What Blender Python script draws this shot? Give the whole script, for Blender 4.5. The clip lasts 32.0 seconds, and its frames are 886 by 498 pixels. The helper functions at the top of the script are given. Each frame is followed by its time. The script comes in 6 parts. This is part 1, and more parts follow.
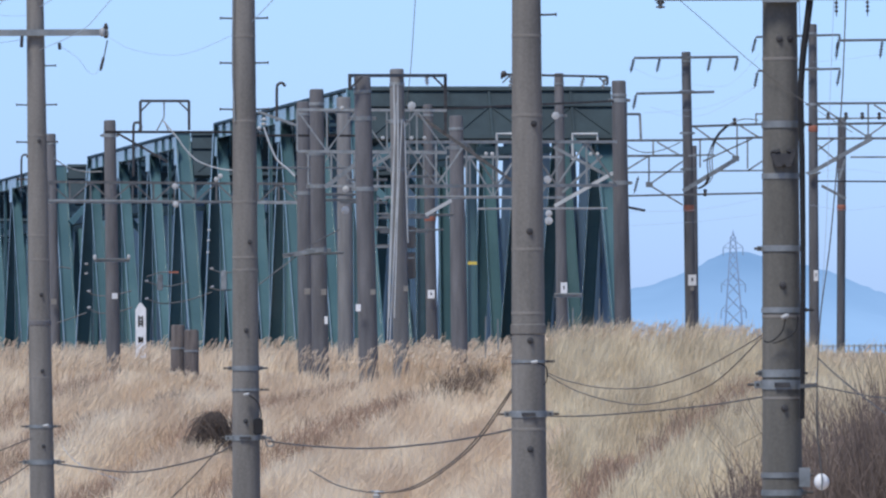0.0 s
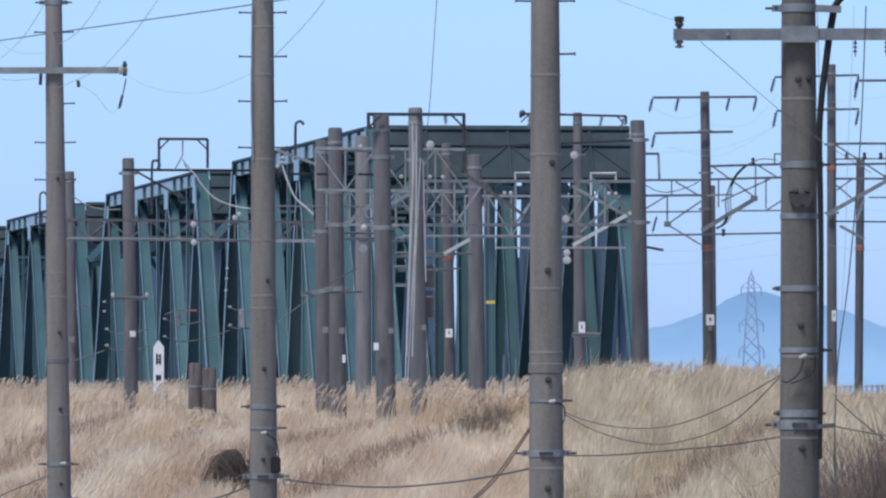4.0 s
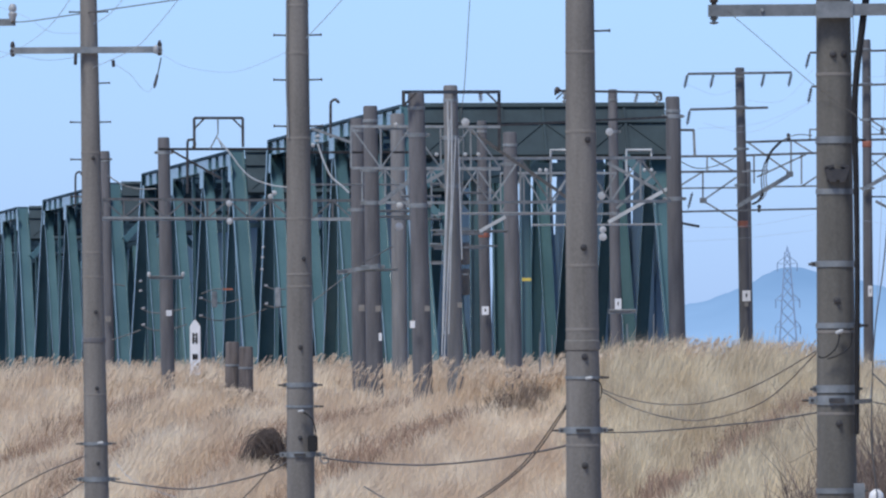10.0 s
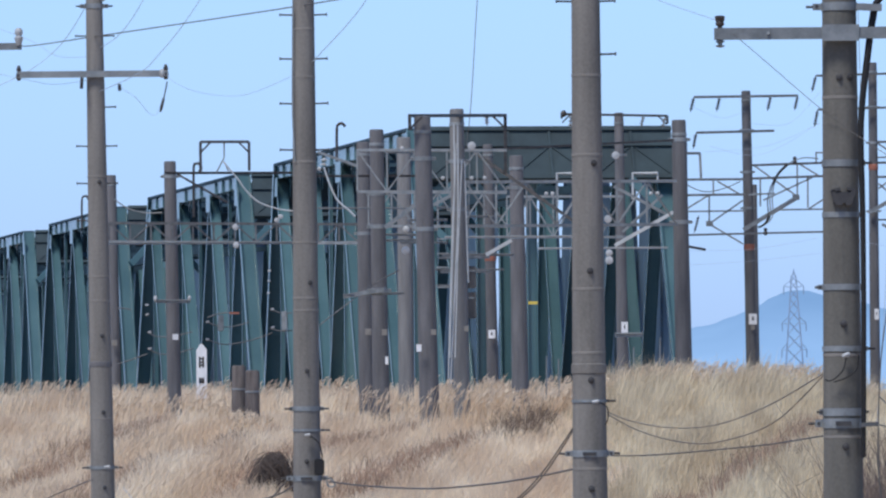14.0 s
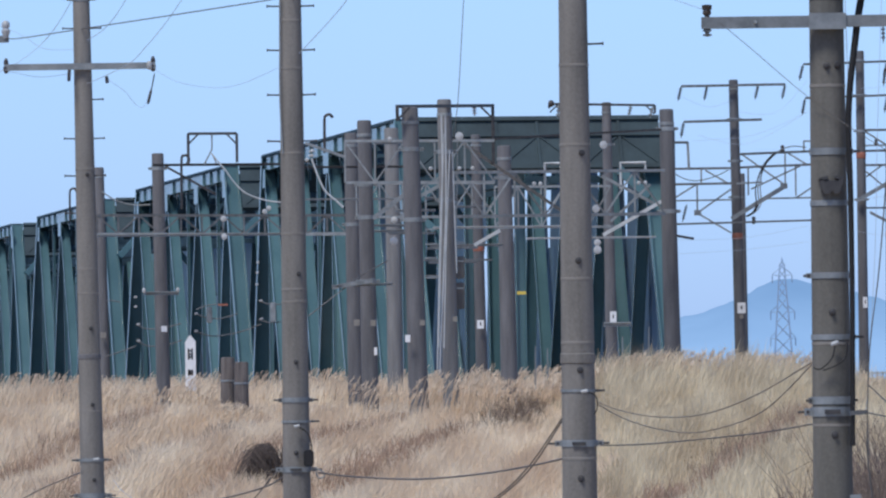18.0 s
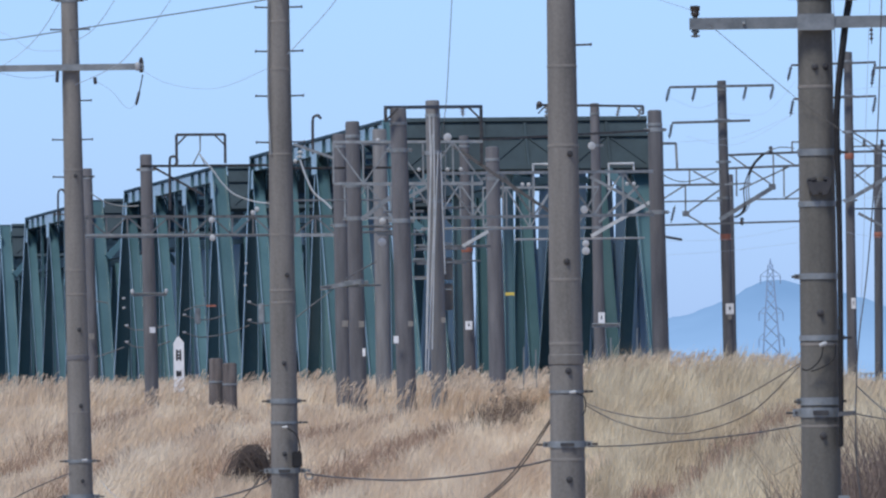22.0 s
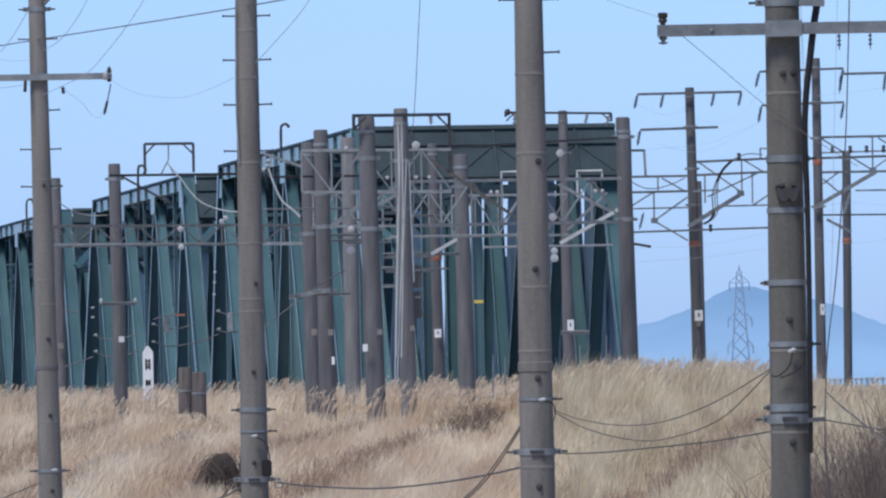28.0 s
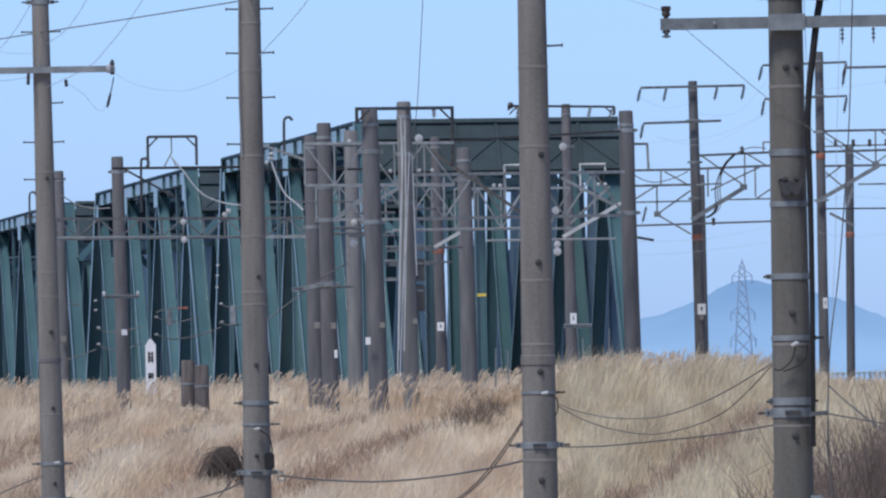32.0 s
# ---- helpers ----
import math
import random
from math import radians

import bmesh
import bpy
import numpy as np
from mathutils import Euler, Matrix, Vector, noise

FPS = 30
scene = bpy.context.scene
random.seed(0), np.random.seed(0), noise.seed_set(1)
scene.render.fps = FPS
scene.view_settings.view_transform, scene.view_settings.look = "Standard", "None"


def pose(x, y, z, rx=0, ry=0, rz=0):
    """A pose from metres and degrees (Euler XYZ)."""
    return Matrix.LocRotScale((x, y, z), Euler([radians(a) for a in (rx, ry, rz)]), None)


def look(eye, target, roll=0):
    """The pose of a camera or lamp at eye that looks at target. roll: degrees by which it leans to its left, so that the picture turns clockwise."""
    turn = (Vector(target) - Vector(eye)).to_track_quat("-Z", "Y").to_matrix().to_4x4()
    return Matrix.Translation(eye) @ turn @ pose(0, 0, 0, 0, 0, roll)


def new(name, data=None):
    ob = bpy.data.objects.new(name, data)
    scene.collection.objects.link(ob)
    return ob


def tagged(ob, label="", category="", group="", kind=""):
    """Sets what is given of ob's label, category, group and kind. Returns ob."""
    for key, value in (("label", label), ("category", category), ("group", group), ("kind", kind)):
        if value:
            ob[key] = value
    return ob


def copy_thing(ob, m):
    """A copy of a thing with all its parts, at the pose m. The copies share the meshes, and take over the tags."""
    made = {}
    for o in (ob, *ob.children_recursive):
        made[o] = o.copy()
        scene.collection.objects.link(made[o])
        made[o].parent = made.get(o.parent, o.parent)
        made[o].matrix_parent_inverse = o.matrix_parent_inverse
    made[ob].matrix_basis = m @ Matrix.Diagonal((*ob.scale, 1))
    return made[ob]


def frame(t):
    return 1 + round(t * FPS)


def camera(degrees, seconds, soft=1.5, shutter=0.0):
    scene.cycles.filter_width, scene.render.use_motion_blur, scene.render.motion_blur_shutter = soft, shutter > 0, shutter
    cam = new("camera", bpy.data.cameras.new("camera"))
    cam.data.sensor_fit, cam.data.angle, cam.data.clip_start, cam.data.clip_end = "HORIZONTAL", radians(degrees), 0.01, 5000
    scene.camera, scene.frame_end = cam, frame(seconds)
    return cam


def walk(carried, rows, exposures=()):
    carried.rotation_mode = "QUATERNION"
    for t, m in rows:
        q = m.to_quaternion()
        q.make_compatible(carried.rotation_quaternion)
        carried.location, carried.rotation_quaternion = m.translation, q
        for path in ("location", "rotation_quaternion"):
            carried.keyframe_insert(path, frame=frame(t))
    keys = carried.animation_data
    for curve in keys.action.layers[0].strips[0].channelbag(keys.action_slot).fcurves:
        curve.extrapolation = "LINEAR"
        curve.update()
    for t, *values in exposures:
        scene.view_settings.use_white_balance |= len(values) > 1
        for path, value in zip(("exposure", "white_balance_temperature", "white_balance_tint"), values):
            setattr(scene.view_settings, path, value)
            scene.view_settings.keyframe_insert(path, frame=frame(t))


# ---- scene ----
# Handheld long lens on one spot: the camera only turns.
cam = camera(6.5, 32.0, soft=2.3)
EYE = 1.6
# seconds, yaw, pitch, lean to the right
PATH = [
    (0.0, -0.0004, 0.7431, 0.293),
    (0.5, -0.0080, 0.8540, 0.227),
    (1.0, 0.1469, 0.8558, 0.186),
    (1.5, 0.1662, 0.7872, 0.196),
    (2.0, 0.1383, 0.7772, 0.240),
    (2.5, 0.1197, 0.7412, 0.122),
    (3.0, 0.1148, 0.8542, 0.192),
    (3.5, 0.1212, 0.9852, 0.136),
    (5.5, 0.1362, 1.0616, 0.080),
    (6.0, 0.0742, 0.9625, 0.272),
    (6.5, 0.0130, 0.9708, 0.329),
    (7.0, 0.1132, 0.9484, 0.253),
    (7.5, 0.1949, 0.9201, 0.080),
    (8.0, 0.2752, 0.8873, 0.149),
    (8.5, 0.2858, 0.8920, 0.224),
    (9.0, 0.3684, 0.9347, 0.322),
    (9.5, 0.3888, 0.9042, 0.364),
    (10.0, 0.3986, 0.8662, 0.423),
    (10.5, 0.4419, 0.8540, 0.354),
    (11.0, 0.4772, 0.8176, 0.366),
    (11.5, 0.4646, 0.8191, 0.526),
    (12.0, 0.4200, 0.9130, 0.615),
    (12.5, 0.3779, 0.9607, 0.685),
    (13.0, 0.3538, 1.0007, 0.627),
    (13.5, 0.3947, 1.0536, 0.528),
    (14.0, 0.4465, 1.0395, 0.492),
    (14.5, 0.4366, 1.0539, 0.509),
    (15.0, 0.3454, 1.0452, 0.572),
    (15.5, 0.2858, 1.0700, 0.629),
    (17.5, 0.3240, 1.0053, 0.793),
    (18.0, 0.3658, 0.9688, 0.803),
    (18.5, 0.3207, 0.9843, 0.861),
    (19.0, 0.3199, 1.0510, 0.842),
    (19.5, 0.2673, 1.1129, 0.871),
    (20.0, 0.2422, 1.1421, 0.862),
    (20.5, 0.2437, 1.0606, 0.869),
    (21.0, 0.2756, 1.0172, 0.825),
    (21.5, 0.2804, 0.9670, 0.832),
    (22.0, 0.2801, 0.9751, 0.819),
    (22.5, 0.2708, 0.9558, 0.940),
    (23.0, 0.2532, 1.0025, 0.994),
    (23.5, 0.2398, 1.0275, 1.049),
    (24.0, 0.2180, 1.0720, 1.049),
    (24.5, 0.2335, 1.1476, 0.985),
    (25.0, 0.2262, 1.1728, 0.933),
    (25.5, 0.2100, 1.1356, 0.965),
    (27.5, 0.0309, 1.0990, 1.108),
    (28.0, 0.0551, 1.0297, 1.078),
    (28.5, 0.0615, 0.9590, 1.045),
    (29.0, 0.0458, 0.9197, 1.115),
    (29.5, 0.0059, 0.9173, 1.102),
    (30.0, 0.0099, 0.9269, 1.159),
    (30.5, 0.0113, 0.9702, 1.140),
    (31.0, 0.0440, 1.0221, 1.046),
    (31.5, 0.0652, 0.9947, 1.005),
    (32.0, 0.0752, 0.9807, 1.012),
]
# seconds, stops, kelvin, tint
EXPOSURE = [(0, 0.06, 6245, 11), (3, 0.05, 6245, 11), (6, -0.02, 6245, 11), (9, -0.02, 6245, 11), (11, 0.04, 6245, 11), (12.5, 0.065, 6245, 11), (15, 0.02, 6245, 11), (20, -0.02, 6245, 11), (25, -0.03, 6245, 11), (32, -0.05, 6245, 11)]
walk(cam, [(t, pose(0, 0, EYE, 90 + pitch, lean, yaw)) for t, yaw, pitch, lean in PATH], EXPOSURE)

# ---- world and light ----
SUN_ELEV, SUN_AZ = 58.0, 212.0
world = bpy.data.worlds.new("hazy_sky")
scene.world = world
world.use_nodes = True
wn, wl = world.node_tree.nodes, world.node_tree.links
bg = wn["Background"]
sky = wn.new("ShaderNodeTexSky")
sky.sky_type, sky.sun_disc = "NISHITA", False
sky.sun_elevation, sky.sun_rotation = radians(SUN_ELEV), radians(SUN_AZ)
sky.air_density, sky.dust_density, sky.ozone_density = 1.0, 0.2, 4.0
# blue haze low over the horizon, clearing upwards
way, axes, haze = wn.new("ShaderNodeTexCoord"), wn.new("ShaderNodeSeparateXYZ"), wn.new("ShaderNodeValToRGB")
stops = haze.color_ramp.elements
stops[0].position, stops[0].color = 0.0, (0.54, 0.797, 1.63, 1)
stops[1].position, stops[1].color = 0.05, (0.80, 0.992, 1.485, 1)
high = stops.new(0.45)
high.color = (0.95, 1.0, 1.08, 1)
tint = wn.new("ShaderNodeVectorMath")
tint.operation = "MULTIPLY"
wl.new(way.outputs["Generated"], axes.inputs["Vector"])
wl.new(axes.outputs["Z"], haze.inputs["Fac"])
wl.new(sky.outputs["Color"], tint.inputs[0])
wl.new(haze.outputs["Color"], tint.inputs[1])
wl.new(tint.outputs["Vector"], bg.inputs["Color"])
bg.inputs["Strength"].default_value = 0.103
sun = new("sun", bpy.data.lights.new("sun", "SUN"))
sun.data.energy, sun.data.angle, sun.data.color = 3.2, radians(18), (1.0, 0.95, 0.87)
sun_dir = Vector((math.sin(radians(SUN_AZ)) * math.cos(radians(SUN_ELEV)), math.cos(radians(SUN_AZ)) * math.cos(radians(SUN_ELEV)), math.sin(radians(SUN_ELEV))))
sun.matrix_basis = look(sun_dir * 50, (0, 0, 0))


# ---- materials ----
def material(name, low, high, rough=0.8, metal=0.0, scale=4.0, stretch=(1, 1, 1), bump=0.0, vary="", amount=0.3, fine=40.0, skew=0.0, glow_through=0.0, span=(0.45, 0.9)):
    """Two scales of noise between two colours; vary: 'object' or 'island' adds a random shift of brightness."""
    m = bpy.data.materials.new(name)
    m.use_nodes = True
    n, l = m.node_tree.nodes, m.node_tree.links
    b = n["Principled BSDF"]
    b.inputs["Roughness"].default_value, b.inputs["Metallic"].default_value = rough, metal
    co = n.new("ShaderNodeTexCoord")
    mp = n.new("ShaderNodeMapping")
    mp.inputs["Scale"].default_value, mp.inputs["Rotation"].default_value = stretch, (0, 0, skew)
    l.new(co.outputs["Object"], mp.inputs["Vector"])
    big, small = n.new("ShaderNodeTexNoise"), n.new("ShaderNodeTexNoise")
    big.inputs["Scale"].default_value, big.inputs["Detail"].default_value = scale, 5
    small.inputs["Scale"].default_value, small.inputs["Detail"].default_value = fine, 3
    l.new(mp.outputs["Vector"], big.inputs["Vector"])
    l.new(co.outputs["Object"], small.inputs["Vector"])
    mixed = n.new("ShaderNodeMath")
    mixed.operation = "MULTIPLY_ADD"
    l.new(small.outputs["Fac"], mixed.inputs[0])
    mixed.inputs[1].default_value = 0.35
    l.new(big.outputs["Fac"], mixed.inputs[2])
    ramp = n.new("ShaderNodeValToRGB")
    ramp.color_ramp.elements[0].position, ramp.color_ramp.elements[1].position = span
    ramp.color_ramp.elements[0].color, ramp.color_ramp.elements[1].color = (*low, 1), (*high, 1)
    l.new(mixed.outputs["Value"], ramp.inputs["Fac"])
    out = ramp.outputs["Color"]
    if vary:
        src = n.new("ShaderNodeObjectInfo").outputs["Random"] if vary == "object" else n.new("ShaderNodeNewGeometry").outputs["Random Per Island"]
        hsv = n.new("ShaderNodeHueSaturation")
        rng = n.new("ShaderNodeMapRange")
        rng.inputs["To Min"].default_value, rng.inputs["To Max"].default_value = 1 - amount, 1 + amount
        l.new(src, rng.inputs["Value"])
        l.new(rng.outputs["Result"], hsv.inputs["Value"])
        l.new(out, hsv.inputs["Color"])
        out = hsv.outputs["Color"]
    l.new(out, b.inputs["Base Color"])
    if glow_through:
        tr, mx = n.new("ShaderNodeBsdfTranslucent"), n.new("ShaderNodeMixShader")
        l.new(out, tr.inputs["Color"])
        mx.inputs["Fac"].default_value = glow_through
        l.new(b.outputs["BSDF"], mx.inputs[1])
        l.new(tr.outputs["BSDF"], mx.inputs[2])
        l.new(mx.outputs["Shader"], n["Material Output"].inputs["Surface"])
    if bump:
        bp = n.new("ShaderNodeBump")
        bp.inputs["Strength"].default_value, bp.inputs["Distance"].default_value = bump, 0.01
        l.new(small.outputs["Fac"], bp.inputs["Height"])
        l.new(bp.outputs["Normal"], b.inputs["Normal"])
    return m


CONCRETE = material("weathered_concrete", (0.120, 0.114, 0.104), (0.228, 0.215, 0.197), 0.9, scale=2.2, stretch=(3, 3, 0.35), bump=0.3, vary="object", amount=0.06)
MOSSY_CONCRETE = material("greenish_concrete", (0.086, 0.083, 0.074), (0.158, 0.151, 0.134), 0.92, scale=2.2, stretch=(3, 3, 0.35), bump=0.3)
OLD_CONCRETE = material("old_brown_concrete", (0.073, 0.073, 0.079), (0.147, 0.145, 0.151), 0.92, scale=1.6, stretch=(3, 3, 0.4), bump=0.3, vary="object", amount=0.18)
PALE_OLD = material("pale_old_concrete", (0.124, 0.125, 0.127), (0.212, 0.211, 0.210), 0.92, scale=1.6, stretch=(3, 3, 0.4), bump=0.3, vary="object", amount=0.08)
PALE_LEAD = material("pale_insulated_lead", (0.36, 0.39, 0.40), (0.52, 0.54, 0.55), 0.6, scale=3, vary="object", amount=0.15)
COLLAR = material("pale_mortar", (0.18, 0.17, 0.155), (0.24, 0.225, 0.205), 0.9, scale=6)
GALVANISED = material("galvanised_steel", (0.145, 0.163, 0.172), (0.262, 0.282, 0.292), 0.55, 0.2, scale=7, vary="object", amount=0.12)
DULL_STEEL = material("weathered_steel", (0.165, 0.182, 0.192), (0.285, 0.308, 0.316), 0.6, 0.2, scale=5, vary="object", amount=0.15)
DARK_STEEL = material("dark_steel", (0.035, 0.035, 0.04), (0.075, 0.072, 0.07), 0.6, 0.3, scale=9)
# teal paint, its hue moved towards blue for the haze of distance
TEAL = material("hazed_teal_bridge_paint", (0.062, 0.126, 0.140), (0.088, 0.164, 0.178), 0.165, scale=0.8, stretch=(1, 1, 0.3), vary="object", amount=0.15, fine=9)
# darker copy of TEAL: shade and bluish haze put into the paint colour
TEAL_SHADE = material("shaded_teal_bridge_paint", (0.027, 0.053, 0.074), (0.054, 0.096, 0.120), 0.7, scale=1.1, vary="object", amount=0.15, fine=9)
TEAL_SHADE.node_tree.nodes["Principled BSDF"].inputs["Specular IOR Level"].default_value = 0.2
# mottled teal, with the dimness of the unlit portal face painted in
PORTAL = material("mottled_shaded_teal_portal", (0.014, 0.029, 0.036), (0.029, 0.053, 0.062), 0.75, scale=0.9, vary="object", amount=0.12, fine=7, span=(0.40, 0.85))
RUBBER = material("black_rubber", (0.006, 0.006, 0.007), (0.013, 0.013, 0.015), 0.75, scale=8)
CERAMIC = material("white_ceramic", (0.32, 0.335, 0.345), (0.50, 0.51, 0.51), 0.3, scale=5)
BROWN_CERAMIC = material("dark_ceramic", (0.03, 0.025, 0.024), (0.06, 0.05, 0.045), 0.3, scale=8)
WIRE = material("oxidised_wire", (0.085, 0.08, 0.078), (0.13, 0.125, 0.12), 0.6, 0.3, scale=3)
DRY_WIRE = material("dusty_brown_cable", (0.125, 0.108, 0.096), (0.19, 0.165, 0.145), 0.75, scale=3)
PALE_WIRE = material("bare_aluminium_wire", (0.32, 0.40, 0.50), (0.44, 0.52, 0.61), 0.6, 0.1, scale=3)
WHITE = material("white_enamel", (0.66, 0.67, 0.67), (0.80, 0.80, 0.80), 0.45, scale=9)
BLACK = material("black_paint", (0.014, 0.014, 0.015), (0.03, 0.03, 0.03), 0.6, scale=9)
ORANGE = material("orange_mark", (0.28, 0.10, 0.065), (0.36, 0.14, 0.09), 0.7, scale=9)
YELLOW = material("yellow_mark", (0.55, 0.42, 0.06), (0.65, 0.5, 0.1), 0.7, scale=9)
WOOD = material("weathered_wood", (0.065, 0.056, 0.054), (0.155, 0.134, 0.125), 0.9, scale=3, stretch=(6, 6, 0.8), bump=0.6)
WATER = material("unseen_bounce_water", (0.020, 0.045, 0.060), (0.035, 0.065, 0.085), 0.12, scale=0.2, bump=0.15, fine=1.5)
SOIL = material("dry_soil", (0.34, 0.26, 0.18), (0.52, 0.41, 0.30), 0.95, scale=0.5, bump=0.4, fine=8)
STRAW = material("dry_straw", (0.67, 0.515, 0.36), (0.95, 0.82, 0.615), 0.8, scale=0.55, stretch=(1.8, 0.12, 0.3), vary="island", amount=0.16, fine=2.2, skew=0.10, glow_through=0.42, span=(0.52, 0.84))
PLUME = material("reed_plume", (0.58, 0.48, 0.37), (0.86, 0.74, 0.58), 0.85, scale=0.6, vary="island", amount=0.3, fine=3, glow_through=0.3)
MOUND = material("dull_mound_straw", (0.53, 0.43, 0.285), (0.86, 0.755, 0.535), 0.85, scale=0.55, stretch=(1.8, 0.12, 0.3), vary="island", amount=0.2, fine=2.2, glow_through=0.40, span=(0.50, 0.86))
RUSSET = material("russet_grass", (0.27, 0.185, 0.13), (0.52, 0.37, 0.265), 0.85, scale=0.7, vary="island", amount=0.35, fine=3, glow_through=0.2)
# fill colour for the bridge's shaded inside, with bluish haze mixed in
NAVY_SHADE = material("navy_shade_fill", (0.056, 0.104, 0.158), (0.088, 0.146, 0.205), 0.75, scale=0.7, stretch=(1, 1, 0.3), vary="object", amount=0.25, fine=6)
DIM_STEEL = material("dim_grey_steel", (0.075, 0.08, 0.085), (0.16, 0.165, 0.17), 0.65, 0.25, scale=6, vary="object", amount=0.2)
WEED = material("dead_weed", (0.105, 0.075, 0.055), (0.20, 0.15, 0.11), 0.85, scale=0.8, vary="island", amount=0.35, fine=4)
DRY_WEED = material("dull_brown_weed", (0.20, 0.15, 0.115), (0.36, 0.275, 0.21), 0.85, scale=0.8, vary="island", amount=0.3, fine=4)
BUSH = material("dark_dead_stalk", (0.060, 0.046, 0.039), (0.130, 0.102, 0.086), 0.9, scale=0.8, vary="island", amount=0.3, fine=4)
TWIG = material("bare_brown_twig", (0.125, 0.094, 0.078), (0.25, 0.192, 0.158), 0.85, scale=0.9, vary="island", amount=0.35, fine=4)
# galvanised steel tinted blue: distance haze painted into the base colour
PYLON = material("hazed_galvanised_lattice", (0.22, 0.32, 0.48), (0.28, 0.38, 0.54), 0.7, scale=0.2)
ASPHALT = material("track_ballast", (0.12, 0.11, 0.10), (0.22, 0.2, 0.18), 0.95, scale=1.5, bump=0.5, fine=14)


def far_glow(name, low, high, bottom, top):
    """Distance haze painted as a backdrop's own glow, paler towards its foot."""
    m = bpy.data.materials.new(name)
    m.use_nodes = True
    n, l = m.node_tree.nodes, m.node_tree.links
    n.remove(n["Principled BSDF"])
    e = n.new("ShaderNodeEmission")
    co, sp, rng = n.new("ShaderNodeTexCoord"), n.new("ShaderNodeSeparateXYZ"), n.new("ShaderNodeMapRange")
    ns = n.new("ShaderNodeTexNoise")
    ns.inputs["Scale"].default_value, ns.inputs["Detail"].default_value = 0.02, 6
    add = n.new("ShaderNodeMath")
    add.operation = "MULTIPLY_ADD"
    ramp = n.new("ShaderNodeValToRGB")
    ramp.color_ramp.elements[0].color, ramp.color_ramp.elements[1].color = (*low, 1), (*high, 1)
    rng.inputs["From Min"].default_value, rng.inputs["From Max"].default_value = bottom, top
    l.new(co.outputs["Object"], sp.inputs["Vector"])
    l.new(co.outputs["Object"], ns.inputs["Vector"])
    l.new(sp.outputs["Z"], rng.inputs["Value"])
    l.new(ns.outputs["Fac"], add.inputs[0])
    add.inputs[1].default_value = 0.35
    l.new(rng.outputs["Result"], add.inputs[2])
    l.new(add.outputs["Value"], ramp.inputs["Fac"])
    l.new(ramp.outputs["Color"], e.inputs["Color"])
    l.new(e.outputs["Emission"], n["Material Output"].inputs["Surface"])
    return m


# the mountain gives no real light: its haze is painted as emission
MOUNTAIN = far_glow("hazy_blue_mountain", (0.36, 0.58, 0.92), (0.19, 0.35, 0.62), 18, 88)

# ---- building helpers ----
ORIGIN = {}


def thing(name, at, label, category, group="", kind=""):
    ob = new(name)
    ob.empty_display_size = 0.2
    ob.location = at
    ORIGIN[ob] = Vector(at)
    return tagged(ob, label, category, group, kind)


def part(name, bm, mat, parent, label="", smooth=True):
    """One mesh, drawn in the world's coordinates, under a thing or a part."""
    me = bpy.data.meshes.new(name)
    o = ORIGIN[parent]
    bmesh.ops.translate(bm, verts=bm.verts, vec=-o)
    bm.to_mesh(me)
    bm.free()
    me.materials.append(mat)
    if smooth:
        me.polygons.foreach_set("use_smooth", [True] * len(me.polygons))
        me.set_sharp_from_angle(angle=radians(40))
    ob = new(name, me)
    ob.parent = parent
    ORIGIN[ob] = o
    return tagged(ob, label)


def solo(name, bm, mat, label, category, group="", kind="", smooth=True):
    """A thing of one mesh."""
    lo = Vector((min(v.co.x for v in bm.verts), min(v.co.y for v in bm.verts), min(v.co.z for v in bm.verts)))
    me = bpy.data.meshes.new(name)
    bmesh.ops.translate(bm, verts=bm.verts, vec=-lo)
    bm.to_mesh(me)
    bm.free()
    me.materials.append(mat)
    if smooth:
        me.polygons.foreach_set("use_smooth", [True] * len(me.polygons))
        me.set_sharp_from_angle(angle=radians(40))
    ob = new(name, me)
    ob.location = lo
    ORIGIN[ob] = lo
    return tagged(ob, label, category, group, kind)


def tube(bm, pts, r, n=8, caps=True):
    """A round rod along points; r: one radius or one for each point."""
    pts = [Vector(p) for p in pts]
    rs = [r] * len(pts) if isinstance(r, (int, float)) else r
    rings = []
    for i, p in enumerate(pts):
        d = (pts[min(i + 1, len(pts) - 1)] - pts[max(i - 1, 0)]).normalized()
        s = d.orthogonal() if abs(d.z) > 0.99 else d.cross(Vector((0, 0, 1)))
        s.normalize()
        if abs(d.z) > 0.99:
            s = Vector((1, 0, 0)) - d * d.x
            s.normalize()
        t = d.cross(s)
        rings.append([bm.verts.new(p + (s * math.cos(2 * math.pi * k / n) + t * math.sin(2 * math.pi * k / n)) * rs[i]) for k in range(n)])
    for a, b in zip(rings, rings[1:]):
        for k in range(n):
            bm.faces.new((a[k], a[(k + 1) % n], b[(k + 1) % n], b[k]))
    if caps:
        bm.faces.new(rings[0][::-1])
        bm.faces.new(rings[-1])
    return bm


def bar(bm, a, b, w, h, up=(0, 0, 1)):
    """A square bar from a to b, w wide across and h deep towards up."""
    a, b = Vector(a), Vector(b)
    d = (b - a).normalized()
    s = d.cross(Vector(up))
    if s.length < 1e-4:
        s = d.orthogonal()
    s.normalize()
    t = s.cross(d)
    c = [[bm.verts.new(p + s * w / 2 * i + t * h / 2 * j) for i, j in ((-1, -1), (1, -1), (1, 1), (-1, 1))] for p in (a, b)]
    for k in range(4):
        bm.faces.new((c[0][k], c[0][(k + 1) % 4], c[1][(k + 1) % 4], c[1][k]))
    bm.faces.new(c[0][::-1])
    bm.faces.new(c[1])
    return bm


